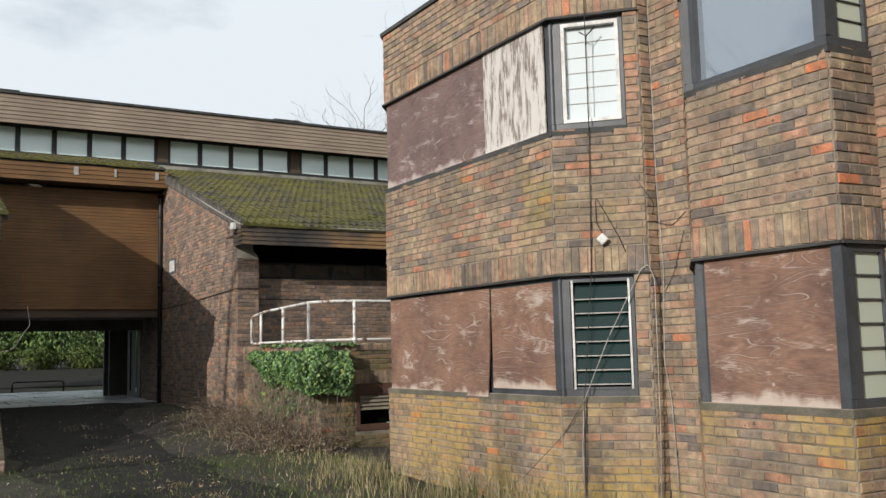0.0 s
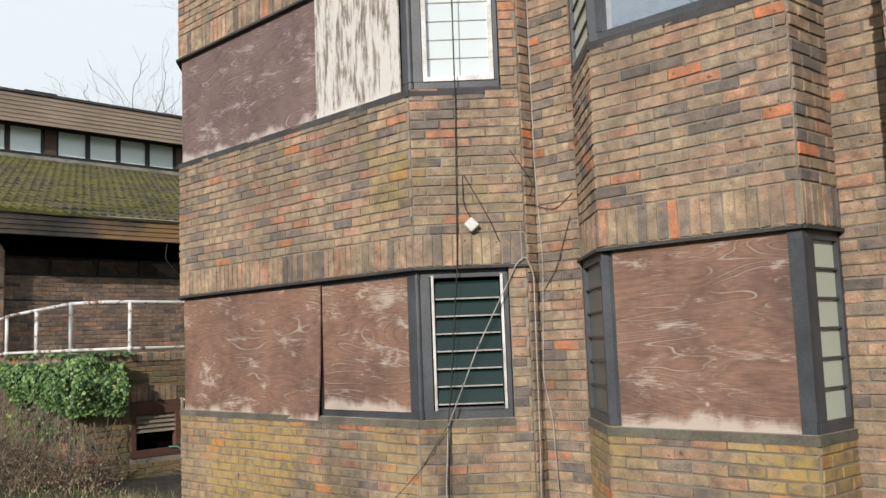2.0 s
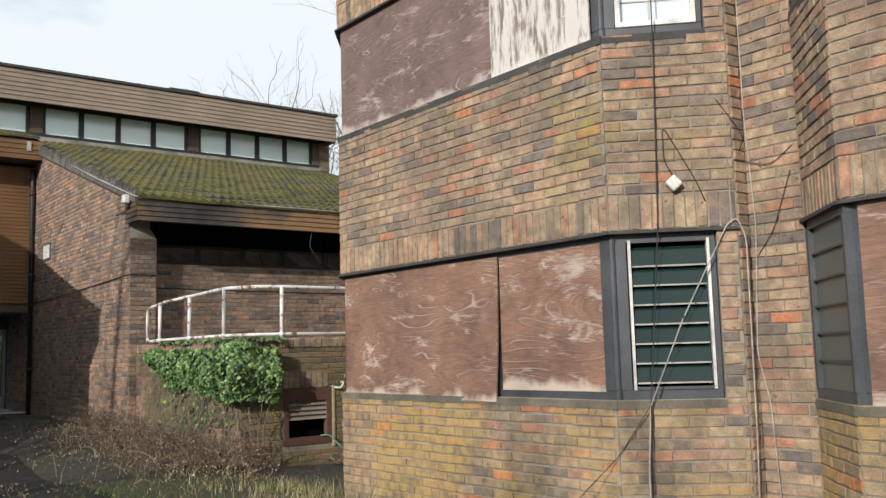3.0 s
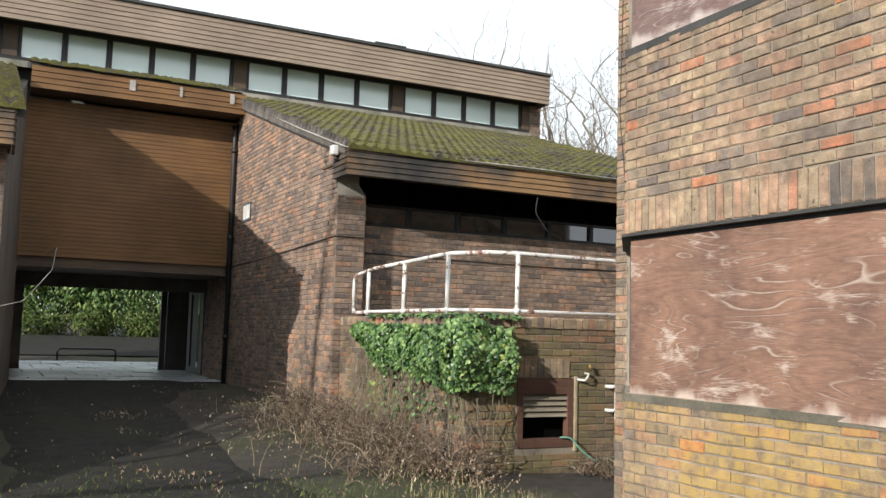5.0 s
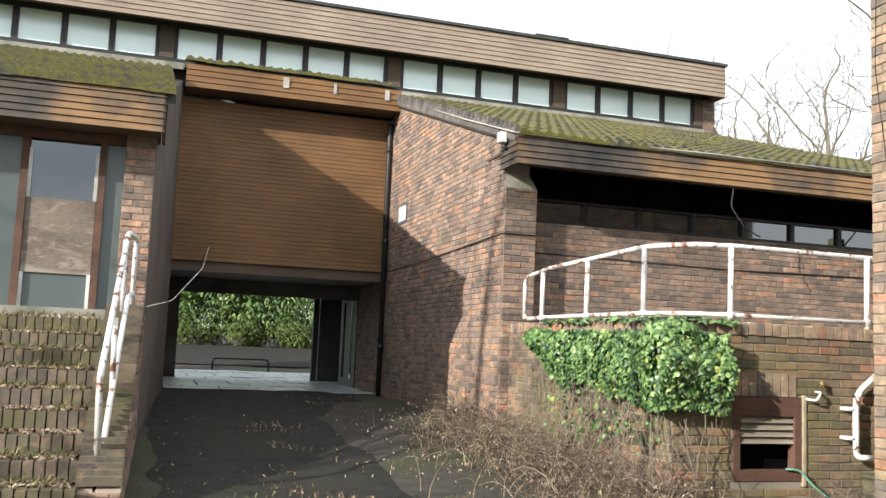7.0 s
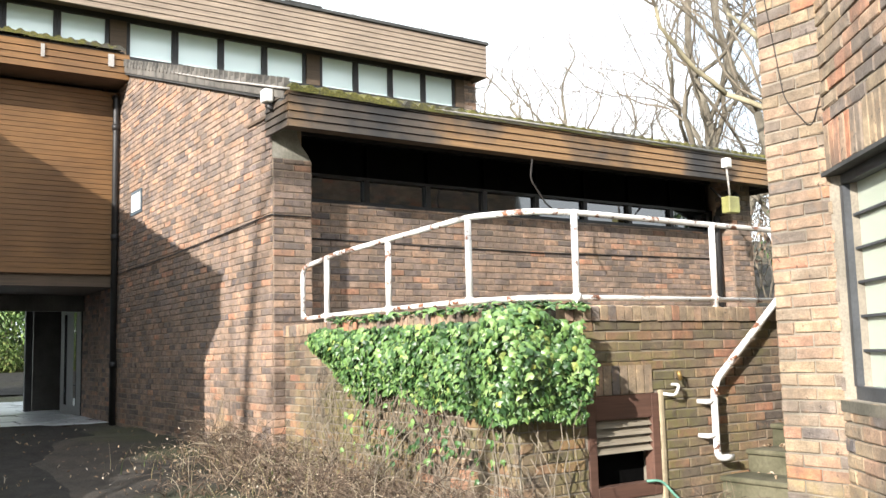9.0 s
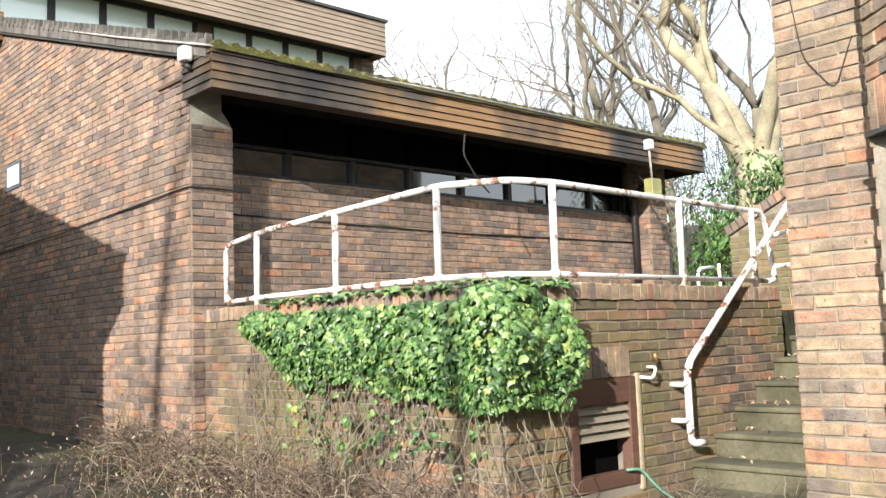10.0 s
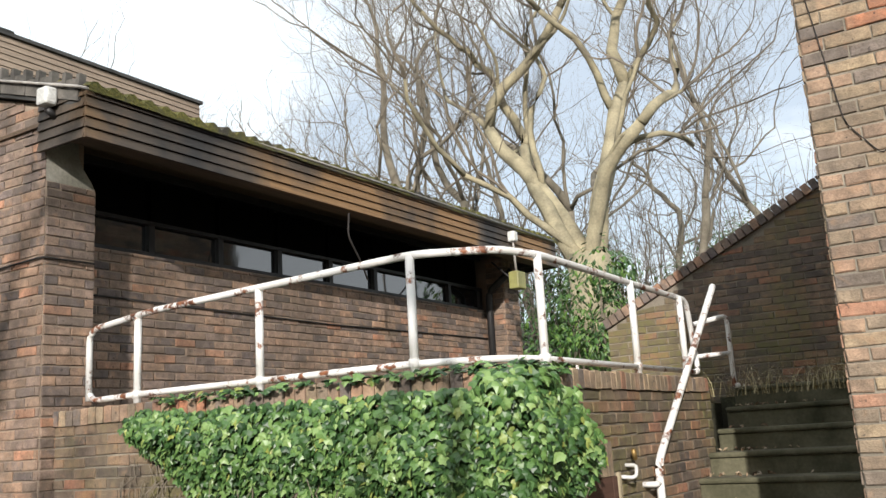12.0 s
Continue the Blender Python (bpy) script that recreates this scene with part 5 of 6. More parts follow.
def build_garden_steps():
    st = thing("garden_steps", "mossy worn concrete steps climbing beside the terrace wall", "steps")
    rnd = random.Random(5)
    for i in range(-1, 8):
        g = Geo()
        x0, z = 7.55 + i * 0.30, 0.30 + i * 0.165
        g.box(x0, x0 + 0.42 + rnd.uniform(0, 0.02), 11.27, TY - 0.006, z - 0.16, z + 0.125)
        g.ob("riser", MOSSY_STEP, st, bevel=0.012)
        t = Geo()
        t.box(x0 - 0.025, x0 + 0.34, 11.27, TY - 0.006, z + 0.126, z + 0.165)
        t.ob("tread", MOSSY_STEP, st, bevel=0.014)
    g = Geo()
    g.box(9.95, 14.5, 11.27, TY + 0.2, 0.2, 1.55)
    tagged(g.ob("landing", GROUND), "earthy landing at the head of the garden steps", "landing", kind="structure")
    # the darker brick colour here stands in for the block's shadow
    w = brick_wall("wall_garden", "damp_shade", "shaded brick garden wall with a raked coping behind the steps", lambda x, y, z: z > 1.5 and y > 11.8)
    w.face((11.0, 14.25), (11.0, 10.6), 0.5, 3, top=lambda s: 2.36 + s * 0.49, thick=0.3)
    c = thing("coping", "red brick-on-edge raked coping of the garden wall", "coping", kind="structure")
    g0 = Geo()
    cc = [(-0.05, -0.034), (0.28, -0.034), (0.28, 0.034), (-0.05, 0.034)]
    g0.hexa([(a, b, 0.0) for a, b in cc] + [(a, b, 0.10) for a, b in cc])
    me = g0.mesh("brick", BRICK["wing"][0])
    for i in range(50):
        s = 0.04 + i * 0.074
        o = new("brick", me)
        o.parent = c
        o.matrix_basis = pose(11.0, 14.25 - s, 2.362 + s * 0.49, rnd.uniform(-2, 2) - 26, 0, rnd.uniform(-1, 1))


build_garden_steps()


def build_west_steps():
    """Broad brick-on-edge steps to the range across the drive, with string wall and rail."""
    st = thing("brick_steps", "broad overgrown brick-on-edge steps strewn with leaves", "steps")
    rnd = random.Random(6)
    me = {}
    x1 = 1.36
    for i in range(9):
        y0, z = 12.85 + i * 0.31, 0.34 + i * 0.145
        tread = Geo()
        tread.box(-5.0, x1, y0 + 0.10, y0 + 0.45, z - 0.16, z - 0.012)
        base = tread.ob("tread", GROUND, st)
        for j in range(28):
            key = rnd.randrange(3)
            if key not in me:
                g = Geo()
                h = 0.128 + 0.004 * key
                c = [(0.0, -0.02), (0.064, -0.02), (0.064, 0.12), (0.0, 0.12)]
                g.hexa([(a, b, -h) for a, b in c] + [(a, b, 0.0) for a, b in c])
                me[key] = g.mesh("brick", BRICK["step"][0])
            o = new("brick", me[key])
            o.parent = st
            o.matrix_basis = pose(x1 - 0.066 - j * 0.075, y0, z + rnd.uniform(-0.007, 0.003), rnd.uniform(-2, 2), rnd.uniform(-1.2, 1.2), rnd.uniform(-1.5, 1.5))
        rest = Geo()
        for j in range(28, 84):
            x = x1 - 0.066 - j * 0.075
            d = rnd.uniform(-0.01, 0.004)
            rest.box(x, x + 0.064, y0 - 0.02, y0 + 0.12, z - 0.130 + d, z + d)
        tagged(rest.ob("bricks", BRICK["step"][1], st), kind="stuff")
    l = Geo()
    l.box(-9.5, x1, 15.6, WEST_A[1] + 0.1, 0.2, 1.50)
    tagged(l.ob("landing", GROUND), "weedy landing at the head of the brick steps", "landing", kind="structure")
    s = brick_wall("wall_string", "wing", "low raked brick wall beside the broad steps", lambda x, y, z: True)
    top = lambda q: 1.60 - max(0.0, q - 0.35) * 0.47
    s.face((1.64, 12.9), (1.70, 16.0), 0.0, 1.6, top=lambda q: top(3.1 - q), thick=0.16)
    s.face((1.36, 12.9), (1.64, 12.9), 0.0, top(3.1), thick=0.1)
    s.face((1.40, 16.0), (1.36, 12.9), 0.0, 1.6, top=top, thick=0.1)
    c = thing("coping", "flat brick coping of the low raked wall", "coping", kind="structure")
    g = Geo()
    for i in range(40):
        q = 0.02 + i * 0.0765
        y = 16.0 - q
        z = top(q) + 0.004
        g.box(1.35, 1.70 - 0.02 * q, y - 0.070, y, z - 0.01, z + 0.05)
    tagged(g.ob("bricks", BRICK["step"][1], c), kind="stuff")
    r = thing("stair_rail", "white tubular stair rail with flaking paint on the raked wall", "railing")
    x = 1.46
    g = Geo()
    g.tube(bend([(x, 13.25, 0.50), (x - 0.02, 13.22, 1.05), (x + 0.05, 15.25, 2.32), (x + 0.12, 15.5, 2.30), (x + 0.12, 15.5, 1.66)], 0.07), 0.024, 12)
    g.ob("top_rail", RAIL_PAINT, r, smooth=True)
    g = Geo()
    g.tube(bend([(x + 0.03, 13.35, 0.50), (x + 0.04, 13.5, 0.72), (x + 0.09, 15.1, 1.72), (x + 0.12, 15.5, 1.76)], 0.07), 0.022, 12)
    g.ob("bottom_rail", RAIL_PAINT, r, smooth=True)
    for y, z0, z1 in ((13.95, 0.86, 1.50), (15.1, 1.58, 2.24)):
        g = Geo()
        g.tube([(x + 0.05, y, z0), (x + 0.03, y, z1)], 0.023, 10)
        g.ob("post", RAIL_PAINT, r, smooth=True)


build_west_steps()


# ---- small fixtures ----
def build_fixtures():
    d = thing("drainpipe", "black cast drainpipe in the corner of the passage", "drainpipe")
    g = Geo()
    g.tube(bend([(GX - 0.07, PANEL_Y + 0.05, 5.20), (GX - 0.07, PANEL_Y - 0.10, 5.20), (GX - 0.07, PANEL_Y - 0.10, 0.5)], 0.08), 0.045, 12)
    g.ob("pipe", DARK_METAL, d, smooth=True)
    for z in (1.3, 3.1, 4.7):
        g = Geo()
        g.tube([(GX - 0.07, PANEL_Y - 0.10, z), (GX - 0.07, PANEL_Y - 0.10, z + 0.09)], 0.056, 12)
        g.ob("collar", DARK_METAL, d, smooth=True)
    d = thing("drainpipe", "dark drainpipe at the end of the terrace wall", "drainpipe")
    g = Geo()
    g.tube(bend([(12.1, EAVE_Y + 0.3, 3.38), (12.1, WALL_Y - 0.08, 3.15), (12.1, WALL_Y - 0.08, 1.5)], 0.1), 0.045, 12)
    g.ob("pipe", DARK_METAL, d, smooth=True)
    f = thing("floodlight", "small white security floodlight at the eave corner", "lamp")
    g = Geo()
    g.box(GX - 0.17, GX - 0.075, EAVE_Y + 0.26, EAVE_Y + 0.38, 3.74, 3.87)
    g.ob("housing", PLASTIC, f, bevel=0.02)
    g = Geo()
    g.tube([(GX - 0.05, EAVE_Y + 0.32, 3.68), (GX - 0.12, EAVE_Y + 0.32, 3.72)], 0.025, 10)
    g.ob("sensor", DARK_METAL, f, smooth=True)
    s = thing("sign", "small white sign plate with a dark border on the gable", "sign")
    g = Geo()
    g.box(GX - 0.024, GX - 0.014, 20.35, 20.85, 3.36, 3.68)
    g.ob("border", INK, s)
    g = Geo()
    g.box(GX - 0.028, GX - 0.0245, 20.39, 20.81, 3.40, 3.64)
    g.ob("plate", PLASTIC, s)
    # lamp box on a pole at the far end of the terrace
    p = thing("alarm_box", "yellowed box under a white lamp on a thin pole", "alarm box")
    x, y = 11.45, EAVE_Y - 0.02
    g = Geo()
    g.box(x - 0.10, x + 0.10, y - 0.16, y - 0.03, 3.02, 3.23)
    g.ob("box", YELLOW, p, bevel=0.015)
    g = Geo()
    g.tube([(x, y - 0.09, 3.22), (x - 0.03, y - 0.09, 3.60)], 0.014, 8)
    g.ob("pole", CABLE_GREY, p, smooth=True)
    g = Geo()
    g.box(x - 0.08, x + 0.02, y - 0.14, y - 0.04, 3.59, 3.72)
    g.ob("lamp_head", PLASTIC, p, bevel=0.02)
    g = Geo()
    g.tube([(x + 0.08, y - 0.05, 3.1), (x + 0.12, y + 0.3, 3.42)], 0.012, 6)
    g.ob("stay", DARK_METAL, p, smooth=True)
    # lamp and cables on the far bay
    A2, A3 = Vector(OUTLINE[CH]), Vector(OUTLINE[CH + 1])
    u = (A3 - A2).normalized()
    o = Vector((u.y, -u.x))

    def on(s, z, d=0.02):
        q = A2 + u * s + o * d
        return (q.x, q.y, z)

    l = thing("wall_light", "small tilted white lamp hanging from its cable on the brick bay", "lamp")
    g = Geo()
    m = Matrix.Translation(on(0.41, 2.47, 0.045)) @ Matrix.Rotation(radians(42), 4, Vector((o.x, o.y, 0))) @ Matrix.Rotation(math.atan2(u.y, u.x), 4, "Z")
    c = [(-0.04, -0.03), (0.04, -0.03), (0.04, 0.03), (-0.04, 0.03)]
    g.hexa([m @ Vector((a, b, -0.04)) for a, b in c] + [m @ Vector((a, b, 0.04)) for a, b in c])
    g.ob("body", PLASTIC, l, bevel=0.012)
    g = Geo()
    g.tube(bend([on(0.42, 2.50, 0.03), on(0.36, 2.62, 0.02), on(0.36, 2.85, 0.015), on(0.44, 2.70, 0.02), on(0.55, 2.48, 0.03), on(0.60, 2.35)], 0.05), 0.004, 6)
    g.ob("flex", CABLE_DARK, l, smooth=True)

    def cable(pts, r, mat, label):
        k = Geo()
        k.tube(bend(pts, 0.06, 4), r, 6)
        tagged(k.ob("cable", mat, smooth=True), label, "cable")

    cable([on(0.33, 5.3, 0.045), on(0.335, 4.4, 0.05), on(0.33, 3.3, 0.03), on(0.30, 2.2, 0.03), on(0.22, 1.3, 0.04), on(0.20, 1.12, 0.06), on(0.18, 0.3, 0.04)], 0.0045, CABLE_DARK, "thin dark cable hanging down the brick bay")
    cable([on(0.20, 1.10, 0.06), on(0.42, 1.62, 0.04), on(0.72, 2.20, 0.03), on(0.78, 2.24, 0.03), on(0.83, 2.12, 0.03), on(0.82, 0.9, 0.03), on(0.80, 0.25, 0.04)], 0.0045, CABLE_GREY, "slack grey cable looped across the louvred window")
    cable([on(0.20, 1.10, 0.05), on(0.17, 0.7, 0.05), on(0.17, 0.22, 0.06)], 0.006, CABLE_GREY, "grey cable running down into the grass")
    cable([on(-0.35, 0.45, 0.02), on(0.0, 0.80, 0.02), on(0.20, 1.10, 0.05)], 0.003, CABLE_DARK, "thin dark cable on the brick base")
    cable([(6.085, 6.02, 5.3), (6.085, 6.02, 2.9), (6.08, 5.98, 2.2), (6.085, 6.03, 1.4), (6.07, 5.95, 1.1), (6.06, 5.9, 0.2)], 0.0045, CABLE_GREY, "grey cable in the brick corner between the bays")
    cable([on(0.70, 3.0, 0.012), on(0.86, 2.75, 0.02), (6.06, 6.08, 2.62), (6.08, 5.85, 2.55), (6.085, 5.7, 2.65)], 0.003, CABLE_DARK, "dark cable crossing the brick corner")
    cable([(6.085, 5.98, 2.0), (6.07, 5.85, 2.15), (6.08, 5.72, 2.5)], 0.003, CABLE_DARK, "thin dark cable looping on the recessed wall")
    k = Geo()
    k.tube([on(0.28, 4.33, 0.03), on(0.34, 4.28, 0.05), on(0.42, 4.36, 0.04)], 0.007, 5)
    k.tube([on(0.34, 4.28, 0.05), on(0.335, 4.20, 0.05)], 0.006, 5)
    tagged(k.ob("cable_hook", CABLE_DARK, smooth=True), "small dark hook holding the cable before the upper window", "hook")
    # wire slung over the gable, loose flex below the fascia
    cable([(GX - 0.03, 21.5, 2.62), (GX - 0.03, 19.0, 2.64), (GX - 0.03, PIER_Y - 0.02, 2.72), (5.98, PIER_Y - 0.03, 2.72)], 0.008, CABLE_DARK, "dark cable clipped along the gable")
    cable([(6.02, WALL_Y - 0.02, 2.55), (9.0, WALL_Y - 0.02, 2.52), (12.1, WALL_Y - 0.02, 2.56)], 0.008, CABLE_DARK, "dark cable clipped along the wall under the strip window")
    cable([(8.35, EAVE_Y - 0.03, 3.42), (8.3, EAVE_Y - 0.05, 3.2), (8.5, EAVE_Y - 0.05, 2.95), (8.9, EAVE_Y + 0.2, 2.9)], 0.009, CABLE_DARK, "loose dark flex hanging from the fascia")
    cable([(1.72, 15.95, 1.66), (1.95, 15.6, 1.72), (2.25, 16.2, 2.1), (2.4, 18.0, 2.5), (2.5, PANEL_Y, 2.65)], 0.004, CABLE_GREY, "thin wire slung from the rail to the bridge")
    cable([(6.385, 11.15, 5.2), (6.385, 11.2, 3.4), (6.383, 11.1, 2.7), (6.383, 10.95, 2.5), (6.383, 10.85, 2.75)], 0.003, CABLE_DARK, "thin dark cable on the end of the brick block")
    cable([(GX - 0.07, 18.9, 4.85), (GX - 0.09, 17.4, 4.36), (GX - 0.10, 15.6, 3.80), (8.0, EAVE_Y - 0.05, 3.81), (12.7, EAVE_Y - 0.05, 3.80)], 0.011, CABLE_GREY, "pale cable along the roof edge")
    k = thing("cycle_hoop", "low dark metal hoop beyond the passage", "hoop")
    g = Geo()
    g.tube(bend([(3.5, 31.9, 0.4), (3.5, 31.9, 0.86), (5.0, 31.9, 0.86), (5.0, 31.9, 0.4)], 0.12), 0.03, 8)
    g.ob("tube", DARK_METAL, k, smooth=True)


build_fixtures()


# ---- plants ----
def leaf_fan(g, p, n, size, lobes, rnd, curl=0.15):
    """One lobed leaf at p that faces n."""
    n = n.normalized()
    a = n.cross(Vector((rnd.uniform(-1, 1), rnd.uniform(-1, 1), rnd.uniform(-1, 1)))).normalized()
    down = (Vector((0, 0, -1)) - n * n.dot(Vector((0, 0, -1))))
    if down.length > 0.2:
        a = (down.normalized() + a * 0.6).normalized()
    b = n.cross(a)
    k = len(g.v)
    g.v.append(tuple(p + n * size * curl))
    for u, v in lobes:
        g.v.append(tuple(p + a * u * size + b * v * size - n * size * curl * (u * u + v * v) * 0.5))
    m = len(lobes)
    for i in range(m):
        g.f.append((k, k + 1 + i, k + 1 + (i + 1) % m))


IVY_LOBES = [(-0.45, 0.0), (-0.35, 0.42), (0.05, 0.50), (0.18, 0.26), (0.62, 0.0), (0.18, -0.26), (0.05, -0.50), (-0.35, -0.42)]
OVAL = [(-0.6, 0.0), (-0.1, 0.26), (0.35, 0.2), (0.7, 0.0), (0.35, -0.2), (-0.1, -0.26)]


def build_ivy():
    rnd = random.Random(21)
    iv = thing("ivy", "glossy green ivy spilling over the terrace wall", "ivy")
    g, st = Geo(), Geo()
    for i in range(9800):
        s = rnd.uniform(0, 3.22)
        hang = 0.52 + 0.11 * noise.noise(Vector((s * 1.4, 3, 0))) + 0.08 * smooth01((s - 1.1) / 1.2) - 0.3 * smooth01((0.6 - s) / 0.6)
        t = rnd.random() ** 0.8
        z = TZ + 0.05 - t * (hang + 0.07)
        bulge = 0.06 + 0.17 * math.sin(min(1.0, t * 1.1) * math.pi) * (0.7 + 0.6 * noise.noise(Vector((s * 2.5, z * 3, 9)))) + 0.05 * smooth01((s - 1.5) / 1)
        bulge += rnd.uniform(-0.05, 0.06)
        if s < 2.59:
            p, n = Vector((TX - bulge, 15.12 - s, z)), Vector((-1, 0, 0.35))
            if t < 0.12:
                p, n = Vector((TX + rnd.uniform(-0.1, 0.22), 15.12 - s, TZ + 0.05 + rnd.uniform(0, 0.045))), Vector((-0.3, 0, 1))
        else:
            p, n = Vector((TX + (s - 2.59) - 0.24 + rnd.uniform(-0.04, 0.04), TY - bulge, z)), Vector((-0.4, -1, 0.35))
            if t < 0.12:
                p, n = Vector((TX + (s - 2.59) * 0.9, TY + rnd.uniform(-0.1, 0.2), TZ + 0.05 + rnd.uniform(0, 0.045))), Vector((0, -0.3, 1))
        n = n + Vector((rnd.uniform(-0.7, 0.7), rnd.uniform(-0.7, 0.7), rnd.uniform(-0.5, 0.6)))
        leaf_fan(g, p, n, rnd.uniform(0.03, 0.068), IVY_LOBES, rnd)
    for i in range(900):
        a, z = rnd.uniform(-0.3, 1.9), TZ + 0.03 - rnd.random() * 0.55
        out = Vector((-math.cos(a), -math.sin(a), 0))
        p = Vector((TX + 0.02, TY + 0.02, z)) + out * (0.20 + rnd.uniform(-0.06, 0.06))
        leaf_fan(g, p, out + Vector((rnd.uniform(-0.6, 0.6), rnd.uniform(-0.6, 0.6), rnd.uniform(-0.2, 0.9))), rnd.uniform(0.035, 0.07), IVY_LOBES, rnd)
    tagged(g.ob("leaves", IVY, iv), kind="stuff")
    for i in range(130):
        s = rnd.uniform(-0.3, 2.9)
        x, y = (TX - 0.04, 15.12 - s) if s < 2.45 else (TX + s - 2.45, TY - 0.04)
        pts = [Vector((x, y, rnd.uniform(1.1, 1.4)))]
        for k in range(8):
            pts.append(pts[-1] + Vector((rnd.uniform(-0.075, 0.05), rnd.uniform(-0.12, 0.12), -rnd.uniform(0.06, 0.18))))
        st.tube(pts, rnd.uniform(0.002, 0.005), 4)
    tagged(st.ob("stalk_tangle", TWIG, iv), kind="stuff")
    c = Geo()
    for i in range(150):
        y = rnd.uniform(12.75, 14.6)
        p = Vector((TX - rnd.uniform(0.03, 0.25), y, rnd.uniform(0.55, 1.05)))
        leaf_fan(c, p, Vector((-1, rnd.uniform(-0.6, 0.6), rnd.uniform(0, 0.8))), rnd.uniform(0.03, 0.06), IVY_LOBES, rnd)
    tagged(c.ob("leaves", IVY, iv), kind="stuff")


build_ivy()


def blade(g, p, h, lean, w, rnd, seg=3):
    d = Vector((rnd.uniform(-1, 1), rnd.uniform(-1, 1), 0)).normalized()
    side = Vector((-d.y, d.x, 0)) * w
    k = len(g.v)
    for i in range(seg + 1):
        t = i / seg
        q = p + Vector((0, 0, h * t * (1 - 0.25 * lean * t))) + d * (lean * h * t * t)
        wd = 1 - t * 0.9
        g.v += [tuple(q - side * wd), tuple(q + side * wd)]
    for i in range(seg):
        a = k + i * 2
        g.f.append((a, a + 1, a + 3, a + 2))


def stems(g, p, h, rnd, n=6, r=0.004, spread=0.5):
    for i in range(n):
        q, d = Vector(p), Vector((rnd.gauss(0, spread), rnd.gauss(0, spread), 1)).normalized()
        pts = [q.copy()]
        for k in range(5):
            d = (d + Vector((rnd.gauss(0, 0.25), rnd.gauss(0, 0.25), -0.12 * k))).normalized()
            q = q + d * h / 5
            pts.append(q.copy())
        g.tube(pts, r * rnd.uniform(0.6, 1.3), 3, r * 0.3)
        if rnd.random() < 0.8:
            j = rnd.randrange(2, 5)
            e = pts[j] + Vector((rnd.gauss(0, 0.12), rnd.gauss(0, 0.12), rnd.uniform(-0.05, 0.12)))
            g.tube([pts[j], (pts[j] + e) / 2 + Vector((0, 0, 0.02)), e], r * 0.5, 3, r * 0.2)


def build_undergrowth():
    rnd = random.Random(31)
    # brambles along the gable and under the ivy
    br, lf = Geo(), Geo()
    for i in range(330):
        y = rnd.uniform(12.2, 17.2)
        x = TX - 0.08 - abs(rnd.gauss(0, 0.55)) * (1.0 if y < 16 else 0.45)
        if x < 4.1:
            continue
        h = rnd.uniform(0.25, 0.75) * (1.0 - 0.45 * smooth01((TX - 0.4 - x) / 1.0))
        stems(br, (x, y, ground_z(x, y)), h, rnd, rnd.randint(3, 6), 0.0042, 0.55)
    for i in range(40):
        x, y = rnd.uniform(6.9, 7.4), TY - abs(rnd.gauss(0, 0.35)) - 0.1
        stems(br, (x, y, ground_z(x, y)), rnd.uniform(0.12, 0.4), rnd, 4, 0.004, 0.6)
    for i in range(3000):
        y = rnd.uniform(11.4, 17.4)
        x = TX - 0.05 - abs(rnd.gauss(0, 0.6))
        z = ground_z(x, y) + 0.02 + abs(rnd.gauss(0, 0.13)) * (0.4 + 0.6 * smooth01((x - 4.4) / 1.0))
        leaf_fan(lf, Vector((x, y, z)), Vector((rnd.uniform(-1, 0.6), rnd.uniform(-1, 0.6), rnd.uniform(0.2, 1.2))), rnd.uniform(0.012, 0.032), OVAL, rnd)
    b = tagged(thing("brambles", "tangle of dead brown bramble stems below the ivy", "brambles"), kind="stuff")
    tagged(br.ob("stalk_tangle", BRAMBLE, b), kind="stuff")
    tagged(lf.ob("dead_leaves", LITTER, b), kind="stuff")
    # dry grass along the foot of the brick bays
    s, gr = Geo(), Geo()
    for i in range(7000):
        y = rnd.uniform(1.0, 11.6)
        face = 5.42 if 6.8 < y < 10 else 5.6
        x = face - 0.05 - abs(rnd.gauss(0, 0.75))
        if x < 3.1:
            continue
        clump = noise.noise(Vector((x * 1.6, y * 1.6, 2)))
        if clump < -0.15 + rnd.uniform(-0.2, 0.1):
            continue
        h = rnd.uniform(0.10, 0.40) * (0.45 + 0.75 * smooth01((x - 3.8) / 1.5)) * (1 - 0.6 * smooth01((y - 9.3) / 1.0))
        blade(s if rnd.random() < 0.72 else gr, Vector((x, y, ground_z(x, y) - 0.01)), h, rnd.uniform(0.2, 1.0), rnd.uniform(0.002, 0.0045), rnd)
    for i in range(420):
        y = rnd.uniform(11.6, 16.9)
        x = TX - 0.1 - abs(rnd.gauss(0, 0.6))
        blade(s if rnd.random() < 0.75 else gr, Vector((x, y, ground_z(x, y) - 0.01)), rnd.uniform(0.08, 0.4), rnd.uniform(0.3, 1.2), rnd.uniform(0.002, 0.004), rnd)
    for cx, cy, rx, ry in ((2.3, 9.4, 0.45, 0.9), (3.6, 8.7, 0.35, 0.9), (3.2, 6.4, 0.3, 0.8), (2.5, 12.2, 0.4, 0.9), (3.9, 11.4, 0.4, 0.8)):
        for i in range(1100):
            x, y = rnd.gauss(cx, rx), rnd.gauss(cy, ry)
            blade(gr, Vector((x, y, ground_z(x, y) + 0.02)), rnd.uniform(0.015, 0.06), rnd.uniform(0.3, 1.2), rnd.uniform(0.003, 0.006), rnd)
    for i in range(5200):
        x, y = rnd.uniform(-1.2, 5.4), rnd.uniform(2.5, 13)
        if noise.noise(Vector((x * 0.8, y * 0.8, 6))) < 0.12:
            continue
